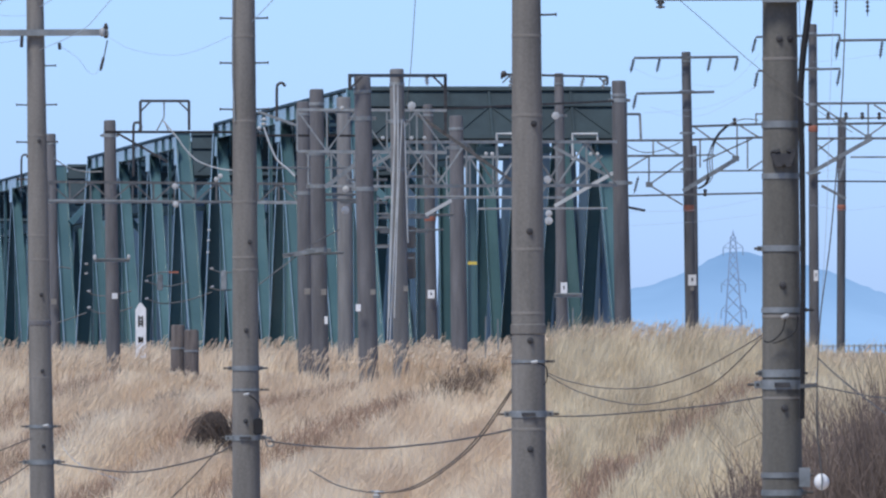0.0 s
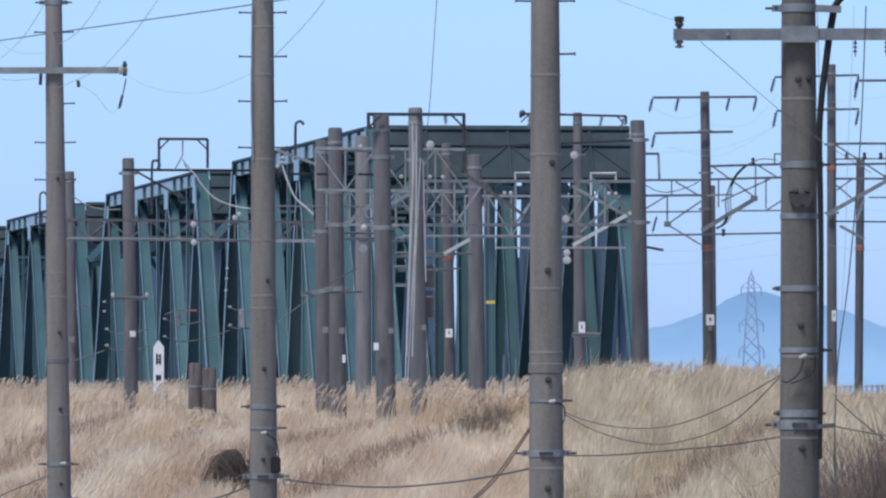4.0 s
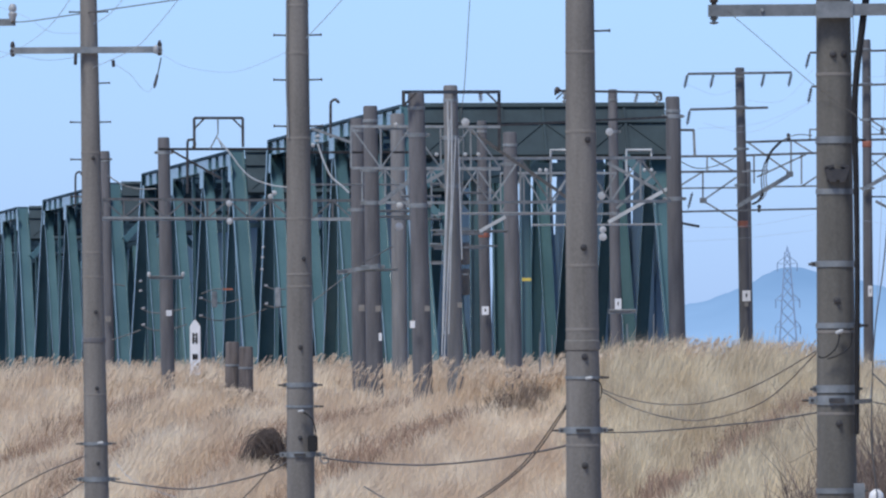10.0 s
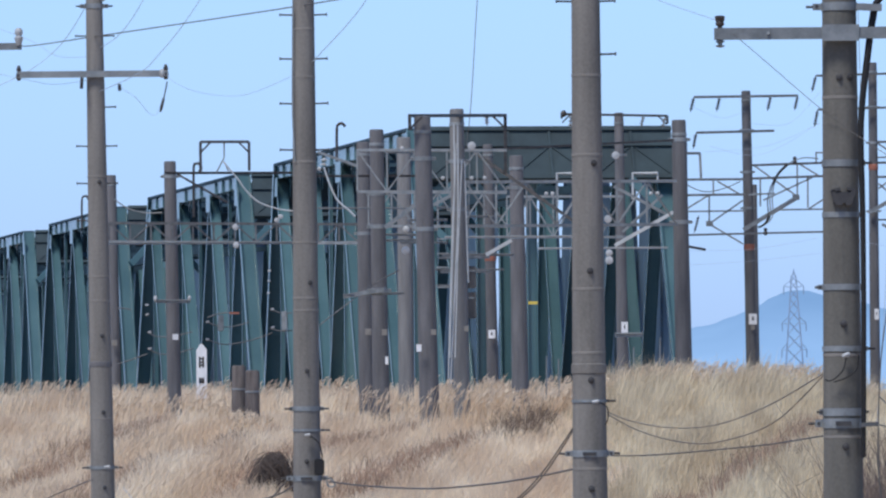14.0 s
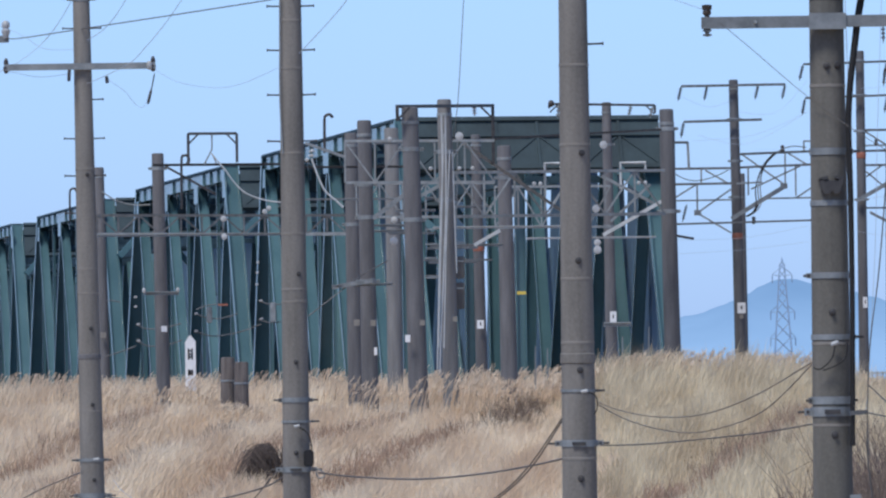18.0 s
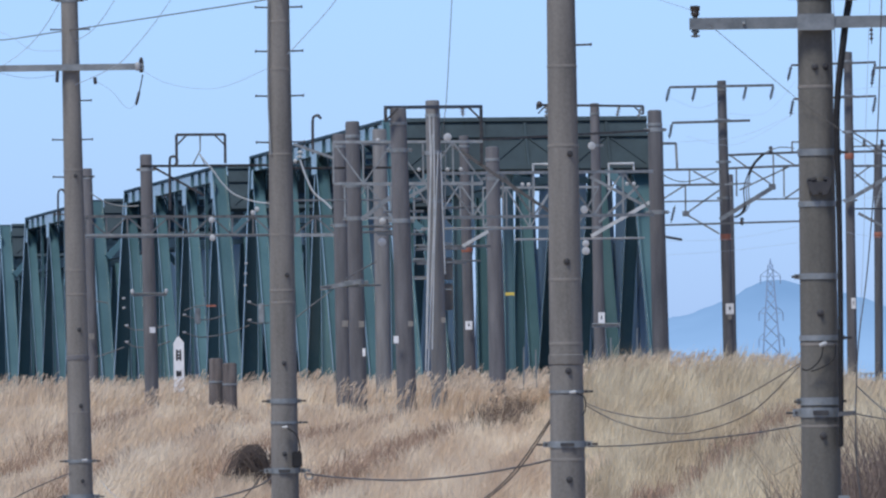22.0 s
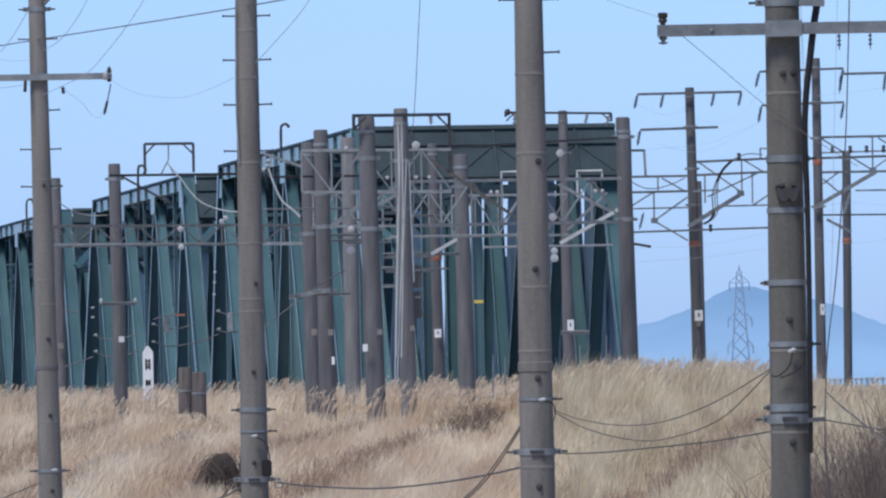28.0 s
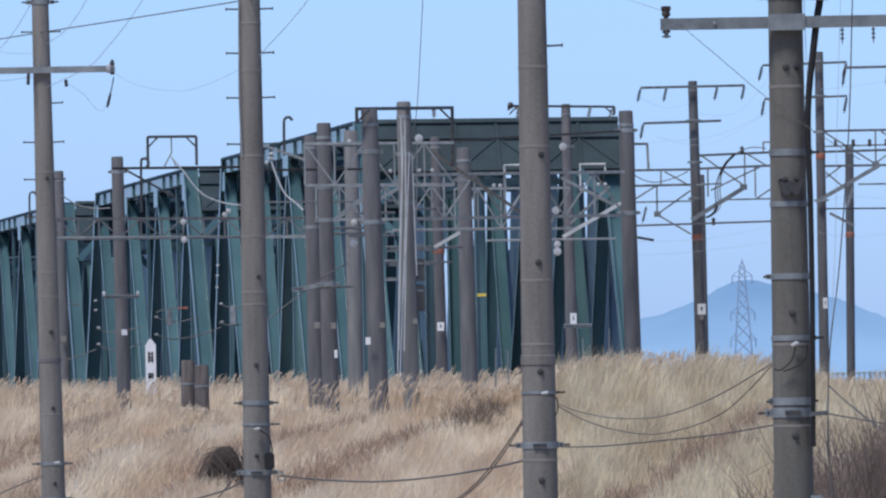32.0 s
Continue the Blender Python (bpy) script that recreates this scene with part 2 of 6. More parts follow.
def angle_bar(bm, a, b, w, t, up=(0, 0, 1)):
    """A rolled L-section: an upright leg and a flat leg."""
    a, b = Vector(a), Vector(b)
    u = Vector(up)
    bar(bm, a, b, t, w, up)
    off = (b - a).cross(u).normalized() * (w / 2)
    bar(bm, a + off + u * (w / 2 - t / 2), b + off + u * (w / 2 - t / 2), w - t - 0.002, t, up)
    return bm


def lathe(bm, at, profile, axis=(0, 0, 1), n=12):
    """Turned shape: (distance along the axis, radius) pairs."""
    at, axis = Vector(at), Vector(axis).normalized()
    return tube(bm, [at + axis * z for z, _ in profile], [max(r, 0.001) for _, r in profile], n)


def B():
    return bmesh.new()


def arc(pts, n=8):
    """A smooth line through a few points."""
    pts = [Vector(p) for p in pts]
    out = []
    for i in range(len(pts) - 1):
        p0, p1, p2, p3 = pts[max(i - 1, 0)], pts[i], pts[i + 1], pts[min(i + 2, len(pts) - 1)]
        for k in range(n):
            t = k / n
            out.append(0.5 * (2 * p1 + (p2 - p0) * t + (2 * p0 - 5 * p1 + 4 * p2 - p3) * t * t + (3 * p1 - p0 - 3 * p2 + p3) * t ** 3))
    return out + [pts[-1]]


def wire(pts, r, label="thin dark overhead wire strung across the sky", mat=None, root=None, n=8):
    """A slack wire through points: a thing of its own, or a part of the pole that it hangs on."""
    bm = tube(B(), arc(pts, n), r * (0.42 if mat is PALE_WIRE else 0.72), 6)
    if root:
        return part("line_wire", bm, mat or WIRE, root, label)
    return solo("overhead_wire", bm, mat or WIRE, label, "wire", "overhead wires")


def smooth_step(v, a, b):
    t = min(max((v - a) / (b - a), 0), 1)
    return t * t * (3 - 2 * t)


# ---- ground: one sheet from the camera's feet to the horizon ----
PROFILE = [(-4000, 0.0), (-30, 0.0), (12, 0.0), (45, -0.35), (75, -1.05), (98, -1.0), (160, 0.78), (168, 0.78), (250, 0.70), (264, -0.4), (288, -0.4), (296, -5.0), (700, -5.0), (720, -1.0), (4900, -1.0)]


# lips of the steps that run obliquely up the bank, spaced to fit the camera's view
EDGES = [-11.0, -7.85, -5.90, -3.9, -1.75, 4.65, 7.6, 11.0]


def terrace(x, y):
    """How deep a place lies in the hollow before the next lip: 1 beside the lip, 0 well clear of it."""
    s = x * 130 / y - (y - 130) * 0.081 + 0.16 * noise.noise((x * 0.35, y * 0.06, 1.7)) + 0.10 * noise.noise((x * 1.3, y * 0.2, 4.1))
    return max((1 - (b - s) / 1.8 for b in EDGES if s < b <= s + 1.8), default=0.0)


def ground_z(x, y):
    for (y0, z0), (y1, z1) in zip(PROFILE, PROFILE[1:]):
        if y0 <= y <= y1:
            t = (y - y0) / (y1 - y0)
            t = t if (y0, y1) == (98, 160) else t * t * (3 - 2 * t)
            z = z0 + (z1 - z0) * t
            break
    near = smooth_step(y, 80, 155) * (1 - smooth_step(y, 172, 190))
    z += near * (0.52 * smooth_step(x, 1.0, 2.4) - 0.40 * smooth_step(x, 5.6, 8.0) + 0.06 * smooth_step(-x, 5, 9))
    z -= 1.1 * smooth_step(x * 160 / max(y, 1), 1.2, 2.6) * smooth_step(y, 174, 190) * (1 - smooth_step(y, 250, 264))
    if 90 < y < 172:
        z -= 0.04 * terrace(x, y) * smooth_step(y, 90, 105) * (1 - smooth_step(y, 155, 170))
    s = x - (y - 130) * 0.10
    z += 0.26 * noise.noise((s * 0.75, y * 0.035, 0.3)) * smooth_step(y, 60, 95) * (1 - smooth_step(y, 170, 190))
    return z + 0.03 * noise.noise((x * 0.5, y * 0.5, 2.0)) * (1 if abs(x) < 60 and -20 < y < 300 else 0)


def build_ground():
    xs = [-4000, -1500, -600, -250, -120, -70, -45] + [-30 + i for i in range(61)] + [45, 70, 120, 250, 600, 1500, 4000]
    ys = [-4000, -1000, -250, -80, -30] + [-15 + 3 * i for i in range(36)] + [92 + i for i in range(110)] + [205 + 6 * i for i in range(20)] + [330, 400, 500, 695, 705, 720, 800, 1000, 1500, 2200, 3200, 4300, 4880]
    bm = B()
    g = [[bm.verts.new((x, y, ground_z(x, y))) for x in xs] for y in ys]
    for j in range(len(ys) - 1):
        for i in range(len(xs) - 1):
            bm.faces.new((g[j][i], g[j][i + 1], g[j + 1][i + 1], g[j + 1][i]))
    me = bpy.data.meshes.new("ground")
    bm.to_mesh(me)
    bm.free()
    me.materials.append(SOIL)
    me.polygons.foreach_set("use_smooth", [True] * len(me.polygons))
    tagged(new("ground", me), "dry straw-coloured field rising to a low bank", "ground", kind="structure")


build_ground()
# unseen water sheet, added to throw bluish light up under the bridge
bm = B()
bmesh.ops.create_grid(bm, x_segments=8, y_segments=8, size=1.0, matrix=Matrix.Translation((-20, 496, -3.2)) @ Matrix.Diagonal((420, 200, 1, 1)))
solo("water", bm, WATER, "unseen water sheet added to bounce sky light under the bridge", "water", kind="structure")


# ---- distance ----
def mountain(d, left, right, shape, name, label):
    """A far ridge: a slope whose crest follows shape, fitted to the camera's view, with a little noise."""
    bm = B()
    n = 600
    rows = []
    for j in range(14):
        v = j / 13
        row = []
        for i in range(n + 1):
            x = left + (right - left) * i / n
            h = shape(x) + 0.9 * noise.noise((x * 0.16, 4.1, 0)) + 0.7 * noise.noise((x * 0.5, 2.6, 0))
            row.append(bm.verts.new((x, d - 260 * (1 - v) * 0.6, -6 + (h + 6) * math.sin(v * math.pi / 2))))
        rows.append(row)
    for a, b in zip(rows, rows[1:]):
        for i in range(n):
            bm.faces.new((a[i], a[i + 1], b[i + 1], b[i]))
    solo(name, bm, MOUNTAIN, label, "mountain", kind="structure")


def ridge_shape(x):
    """Height of the far crest."""
    pts = [(-900, 2), (60, 26), (112, 37.4), (130, 41.4), (146, 47.8), (154, 51.2), (159, 54.2), (164, 57.3), (168, 59.0), (174, 60.4), (183, 60.4), (188, 58.6), (198, 56.5), (211, 53.7), (225, 49.9), (232, 48.5), (242, 44.1), (251, 40.0), (275, 31), (312, 14), (1500, 2)]
    for (x0, z0), (x1, z1) in zip(pts, pts[1:]):
        if x0 <= x <= x1:
            return z0 + (z1 - z0) * (x - x0) / (x1 - x0)
    return 0


def spur_shape(x):
    """Height of the nearer spur."""
    pts = [(-700, 2), (60, 24), (110, 32.9), (115, 33.6), (127, 35.2), (135, 38.5), (143, 41.6), (152, 44), (170, 42), (210, 33), (260, 20), (300, 8), (900, 2)]
    return next((z0 + (z1 - z0) * (x - x0) / (x1 - x0) for (x0, z0), (x1, z1) in zip(pts, pts[1:]) if x0 <= x <= x1), 0)


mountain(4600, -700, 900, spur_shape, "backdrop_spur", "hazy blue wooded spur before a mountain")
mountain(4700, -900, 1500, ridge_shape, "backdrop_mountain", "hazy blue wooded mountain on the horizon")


def far_pylon():
    base = Vector((55.944, 1500, -0.85))
    top = Vector((55.869, 1500, 24.465))
    p = thing("transmission_tower", base, "hazy lattice steel transmission tower before a mountain", "pylon")
    h = top.z - base.z
    ax = lambda t: base.lerp(top, t)
    half = lambda t: 0.35 + 1.75 * (1 - t)
    levels = [0, 0.14, 0.27, 0.39, 0.5, 0.6, 0.69, 0.77, 0.84, 0.9, 0.95]
    for sx in (-1, 1):
        for sy in (-1, 1):
            part("leg", tube(B(), [ax(t) + Vector((sx * half(t), sy * half(t), 0)) for t in levels], 0.10, 5), PYLON, p)
    for t0, t1 in zip(levels, levels[1:]):
        for sy in (-1, 1):
            for sx in (-1, 1):
                part("bracing", tube(B(), [ax(t0) + Vector((sx * half(t0), sy * half(t0), 0)), ax(t1) + Vector((-sx * half(t1), sy * half(t1), 0))], 0.065, 4), PYLON, p)
                part("bracing", tube(B(), [ax(t0) + Vector((sy * half(t0), sx * half(t0), 0)), ax(t1) + Vector((sy * half(t1), -sx * half(t1), 0))], 0.065, 4), PYLON, p)
    part("peak", tube(B(), [ax(0.95), ax(1.0)], [0.35, 0.05], 5), PYLON, p)
    for t, w in ((0.86, 1.9), (0.58, 2.3), (0.38, 2.4)):
        for s in (-1, 1):
            bm = B()
            for sy in (-1, 1):
                tube(bm, [ax(t) + Vector((s * half(t), sy * half(t), 0)), ax(t) + Vector((s * w, 0, 0.2))], 0.06, 4)
                tube(bm, [ax(t + 0.05) + Vector((s * half(t), sy * half(t), 0)), ax(t) + Vector((s * w, 0, 0.25))], 0.06, 4)
            tube(bm, [ax(t) + Vector((s * w, 0, 0.1)), ax(t) + Vector((s * w, 0, -1.4))], 0.10, 4)
            part("crossarm", bm, PYLON, p)


far_pylon()


# ---- railway truss bridge ----
HEIGHT, WIDTH, SPANS, PITCH = 11.5, 8.6, 7, 55.3
YAW = 8.1
FIRST_APEX = 6.875
CORNER = Vector((-3.003, 270, 10.693))
# along each truss: feet of the diagonals on the bottom chord, and apexes on the top chord
NEAR_FEET, NEAR_APEX = [0.6, 10.4, 20.9, 31.5, 42.0, 53.0], [FIRST_APEX, 16.8, 26.9, 37.0, 47.9]
BACK_FEET, BACK_APEX = [1.2, 11.3, 21.3, 30.5, 36.4, 44.5], [FIRST_APEX, 15.8, 24.6, 34.0, 45.0]
FAR_FEET, FAR_APEX = [0.3, 12.0, 24.4, 38.2, 53.0], [FIRST_APEX, 18.4, 31.6, 45.0]


def h_bar(bm, a, b, wide, deep, t, across=(1, 0, 0)):
    """A rolled H-section from a to b: two flanges set wide apart, joined by a web."""
    a, b, s = Vector(a), Vector(b), Vector(across)
    q = s.cross(b - a).normalized()
    w, d, h = wide / 2, deep / 2, t / 2
    prof = [(-w, -d), (-w + t, -d), (-w + t, -h), (w - t, -h), (w - t, -d), (w, -d), (w, d), (w - t, d), (w - t, h), (-w + t, h), (-w + t, d), (-w, d)]
    ends = [[bm.verts.new(p + s * u + q * v) for u, v in prof] for p in (a, b)]
    n = len(prof)
    for k in range(n):
        bm.faces.new((ends[0][k], ends[0][(k + 1) % n], ends[1][(k + 1) % n], ends[1][k]))
    for e in ends:
        for i in ((0, 1, 10, 11), (1, 2, 9, 10), (2, 3, 8, 9), (3, 4, 7, 8), (4, 5, 6, 7)):
            bm.faces.new([e[k] for k in i])
    bmesh.ops.recalc_face_normals(bm, faces=bm.faces)
    return bm


def sheet(bm, x, low, high, t=0.05):
    """An upright sheet across x: low and high are (y, z) pairs from its near to its far end."""
    prof = list(low) + list(high)[::-1]
    f = [[bm.verts.new((x + k * t / 2, y, z)) for y, z in prof] for k in (-1, 1)]
    n = len(prof)
    bm.faces.new(f[0])
    bm.faces.new(f[1][::-1])
    for i in range(n):
        bm.faces.new((f[0][i], f[1][i], f[1][(i + 1) % n], f[0][(i + 1) % n]))
    bmesh.ops.recalc_face_normals(bm, faces=bm.faces)
    return bm


def truss_side(p, x, feet, apex):
    """One Warren truss of a span, in the plane x."""
    top, back = HEIGHT, x > 0
    out = 1 if back else -1
    for a, b in zip(apex, apex[1:]):
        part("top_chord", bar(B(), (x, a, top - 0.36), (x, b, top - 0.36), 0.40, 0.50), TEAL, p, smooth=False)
        part("chord_flange", bar(B(), (x, a, top - 0.05), (x, b, top - 0.05), 0.62, 0.10), TEAL_SHADE, p, smooth=False)
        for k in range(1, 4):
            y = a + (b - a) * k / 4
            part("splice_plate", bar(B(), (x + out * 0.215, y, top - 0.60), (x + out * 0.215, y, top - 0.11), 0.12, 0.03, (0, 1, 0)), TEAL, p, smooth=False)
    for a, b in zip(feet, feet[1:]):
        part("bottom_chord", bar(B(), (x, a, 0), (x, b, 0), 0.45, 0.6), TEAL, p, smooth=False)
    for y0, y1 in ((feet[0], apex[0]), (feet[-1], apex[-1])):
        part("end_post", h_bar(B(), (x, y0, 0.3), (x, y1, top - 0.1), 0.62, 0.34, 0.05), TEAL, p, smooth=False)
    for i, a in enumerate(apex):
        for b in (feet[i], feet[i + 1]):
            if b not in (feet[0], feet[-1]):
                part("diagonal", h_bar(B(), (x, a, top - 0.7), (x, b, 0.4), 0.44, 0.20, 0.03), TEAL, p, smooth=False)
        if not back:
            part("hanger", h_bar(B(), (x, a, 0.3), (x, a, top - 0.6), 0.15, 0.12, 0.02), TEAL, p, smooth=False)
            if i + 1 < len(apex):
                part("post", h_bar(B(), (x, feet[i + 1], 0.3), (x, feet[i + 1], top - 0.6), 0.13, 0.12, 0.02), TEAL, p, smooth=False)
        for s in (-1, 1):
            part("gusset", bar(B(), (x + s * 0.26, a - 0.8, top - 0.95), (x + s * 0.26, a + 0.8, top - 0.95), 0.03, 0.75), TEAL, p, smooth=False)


def portal(p, a, k):
    """A plated end frame leaning with the end posts: k is -1 at the near end and 1 at the far one."""
    top = HEIGHT
    up = Vector((0, -k * FIRST_APEX, top)).normalized()
    out = Vector((0, k * up.z, abs(up.y)))
    lie = lambda f, x: Vector((x, a, top - 0.22)) - up * f + out * 0.40
    cells = 6
    for j in range(cells):
        x0, x1 = 0.32 + (WIDTH - 0.02) * j / cells, 0.32 + (WIDTH - 0.02) * (j + 1) / cells
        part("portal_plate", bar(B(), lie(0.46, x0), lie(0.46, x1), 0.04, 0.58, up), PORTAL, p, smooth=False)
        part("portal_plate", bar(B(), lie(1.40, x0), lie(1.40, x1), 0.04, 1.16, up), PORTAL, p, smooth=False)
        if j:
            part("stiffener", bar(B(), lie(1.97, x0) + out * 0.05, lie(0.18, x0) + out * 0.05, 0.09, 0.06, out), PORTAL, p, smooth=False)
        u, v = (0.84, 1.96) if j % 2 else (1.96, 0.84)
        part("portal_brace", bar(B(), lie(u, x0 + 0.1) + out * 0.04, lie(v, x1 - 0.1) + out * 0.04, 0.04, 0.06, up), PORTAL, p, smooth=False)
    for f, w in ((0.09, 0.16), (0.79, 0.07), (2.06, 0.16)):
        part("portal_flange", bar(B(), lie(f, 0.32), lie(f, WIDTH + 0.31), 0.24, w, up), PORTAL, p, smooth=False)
    for x, s in ((0.3, 1), (WIDTH - 0.3, -1)):
        part("knee_brace", bar(B(), lie(3.3, x), lie(2.12, x + s * 1.0), 0.3, 0.16, (0, 1, 0)), TEAL, p, smooth=False)


def bridge_span(left, right, inner_posts, shut):
    """One Warren span in its own space: x across, y along, z up from the rails' level; y = 0 at its near bearing."""
    p = thing("truss_bridge_span", (0, 0, 0), "teal-painted steel railway truss span on concrete piers", "bridge", "bridge spans")
    top, L = HEIGHT, PITCH - 0.3
    truss_side(p, 0.0, *left)
    truss_side(p, WIDTH, *right)
    apex = left[1]
    for k, a in enumerate(apex):
        if k in (0, len(apex) - 1):
            portal(p, a, -1 if k == 0 else 1)
            continue
        part("top_strut", bar(B(), (0.2, a, top - 0.3), (WIDTH - 0.2, a, top - 0.3), 0.3, 0.3), TEAL_SHADE, p, smooth=False)
        part("sway_strut", bar(B(), (0.2, a, top - 1.9), (WIDTH - 0.2, a, top - 1.9), 0.25, 0.25), TEAL_SHADE, p, smooth=False)
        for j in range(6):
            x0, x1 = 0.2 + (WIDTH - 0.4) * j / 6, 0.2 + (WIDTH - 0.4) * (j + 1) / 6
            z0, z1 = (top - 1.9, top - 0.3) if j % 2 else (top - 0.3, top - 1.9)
            part("sway_brace", bar(B(), (x0, a, z0), (x1, a, z1), 0.12, 0.14), TEAL_SHADE, p, smooth=False)
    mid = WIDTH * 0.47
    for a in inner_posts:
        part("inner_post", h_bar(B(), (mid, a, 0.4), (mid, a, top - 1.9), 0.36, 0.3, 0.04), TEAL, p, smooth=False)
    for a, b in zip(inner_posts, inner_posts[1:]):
        part("inner_chord", bar(B(), (mid, a, top - 2.1), (mid, b, top - 2.1), 0.4, 0.45), TEAL_SHADE, p, smooth=False)
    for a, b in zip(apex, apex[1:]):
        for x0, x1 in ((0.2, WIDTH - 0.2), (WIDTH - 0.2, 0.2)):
            part("lateral_brace", bar(B(), (x0, a, top - 0.45), (x1, b, top - 0.45), 0.2, 0.2), TEAL_SHADE, p, smooth=False)
    # dark sheets added for the shade past the farther truss: a low row, and in the near span a high row with narrow
    # gaps of sky
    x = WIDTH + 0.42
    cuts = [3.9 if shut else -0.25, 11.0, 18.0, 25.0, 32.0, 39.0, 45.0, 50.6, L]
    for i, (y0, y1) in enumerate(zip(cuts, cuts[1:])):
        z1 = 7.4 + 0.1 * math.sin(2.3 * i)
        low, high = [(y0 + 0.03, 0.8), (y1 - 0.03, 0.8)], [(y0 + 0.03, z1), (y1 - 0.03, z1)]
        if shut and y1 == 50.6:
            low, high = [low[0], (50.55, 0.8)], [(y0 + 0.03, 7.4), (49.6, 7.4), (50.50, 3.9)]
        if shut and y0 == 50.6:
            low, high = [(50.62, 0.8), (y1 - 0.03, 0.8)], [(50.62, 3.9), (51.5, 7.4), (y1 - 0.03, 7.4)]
        g = part("side_plate", sheet(B(), x, low, high, 0.02), NAVY_SHADE, p, "dark navy sheet added for shade behind the truss", smooth=False)
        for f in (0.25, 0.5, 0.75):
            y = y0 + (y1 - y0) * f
            part("rib", bar(B(), (x - 0.045, y, 0.9), (x - 0.045, y, z1 - 0.2), 0.07, 0.06, (0, 1, 0)), NAVY_SHADE, g, smooth=False)
    # gap places and widths are fitted to the slits in the camera's view
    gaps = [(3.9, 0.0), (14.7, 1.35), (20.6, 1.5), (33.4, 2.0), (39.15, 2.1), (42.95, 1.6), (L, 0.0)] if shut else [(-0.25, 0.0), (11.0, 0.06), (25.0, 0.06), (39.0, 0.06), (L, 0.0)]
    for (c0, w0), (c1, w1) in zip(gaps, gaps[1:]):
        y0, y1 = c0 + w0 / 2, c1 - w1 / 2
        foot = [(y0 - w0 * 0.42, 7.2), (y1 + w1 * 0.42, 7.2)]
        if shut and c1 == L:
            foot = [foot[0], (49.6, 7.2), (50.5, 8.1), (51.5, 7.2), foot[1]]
        part("upper_plate", sheet(B(), x + 0.03, foot, [(y0, 10.9), (y1, 10.9)], 0.012), NAVY_SHADE, p, "dark navy sheet added for shade behind the truss", smooth=False)
    for i in range(5):
        part("floor_beam", bar(B(), (0.2, i * 13.6 + 0.2, 0.1), (WIDTH - 0.2, i * 13.6 + 0.2, 0.1), 0.4, 1.0), TEAL_SHADE, p, smooth=False)
    part("deck", bar(B(), (WIDTH / 2, 0.1, 0.75), (WIDTH / 2, L - 0.1, 0.75), WIDTH - 1.0, 0.25), ASPHALT, p, smooth=False)
    for x in (1.8, 2.87, 5.73, 6.8):
        part("rail", bar(B(), (x, 0, 0.95), (x, L, 0.95), 0.07, 0.15), DARK_STEEL, p, smooth=False)
    for x in (0.55, WIDTH - 0.55):
        for z in (1.5, 2.0):
            part("handrail", bar(B(), (x, 0.2, z), (x, L - 0.2, z), 0.05, 0.05), DULL_STEEL, p, smooth=False)
        for j in range(10):
            y = 0.3 + j * (L - 0.6) / 9
            part("rail_post", bar(B(), (x, y, 0.8), (x, y, 2.03), 0.05, 0.05, (0, 1, 0)), DULL_STEEL, p, smooth=False)
    part("pier", bar(B(), (-0.4, 0, -3.2), (WIDTH + 0.4, 0, -3.2), 2.4, 5.6), OLD_CONCRETE, p, "grey concrete pier")
    return p


def build_bridge():
    turn = Matrix.Rotation(radians(YAW), 4, "Z")
    start = CORNER - turn @ Vector((0, FIRST_APEX, HEIGHT))
    place = lambda i: Matrix.Translation(start + turn @ Vector((0, PITCH * i, 0))) @ turn
    bridge_span((NEAR_FEET, NEAR_APEX), (BACK_FEET, BACK_APEX), [6.8, 19.5, 33.0, 47.0], True).matrix_basis = place(0)
    second = bridge_span((FAR_FEET, FAR_APEX), (FAR_FEET, FAR_APEX), FAR_APEX, False)
    second.matrix_basis = place(1)
    for i in range(2, SPANS):
        copy_thing(second, place(i))


build_bridge()


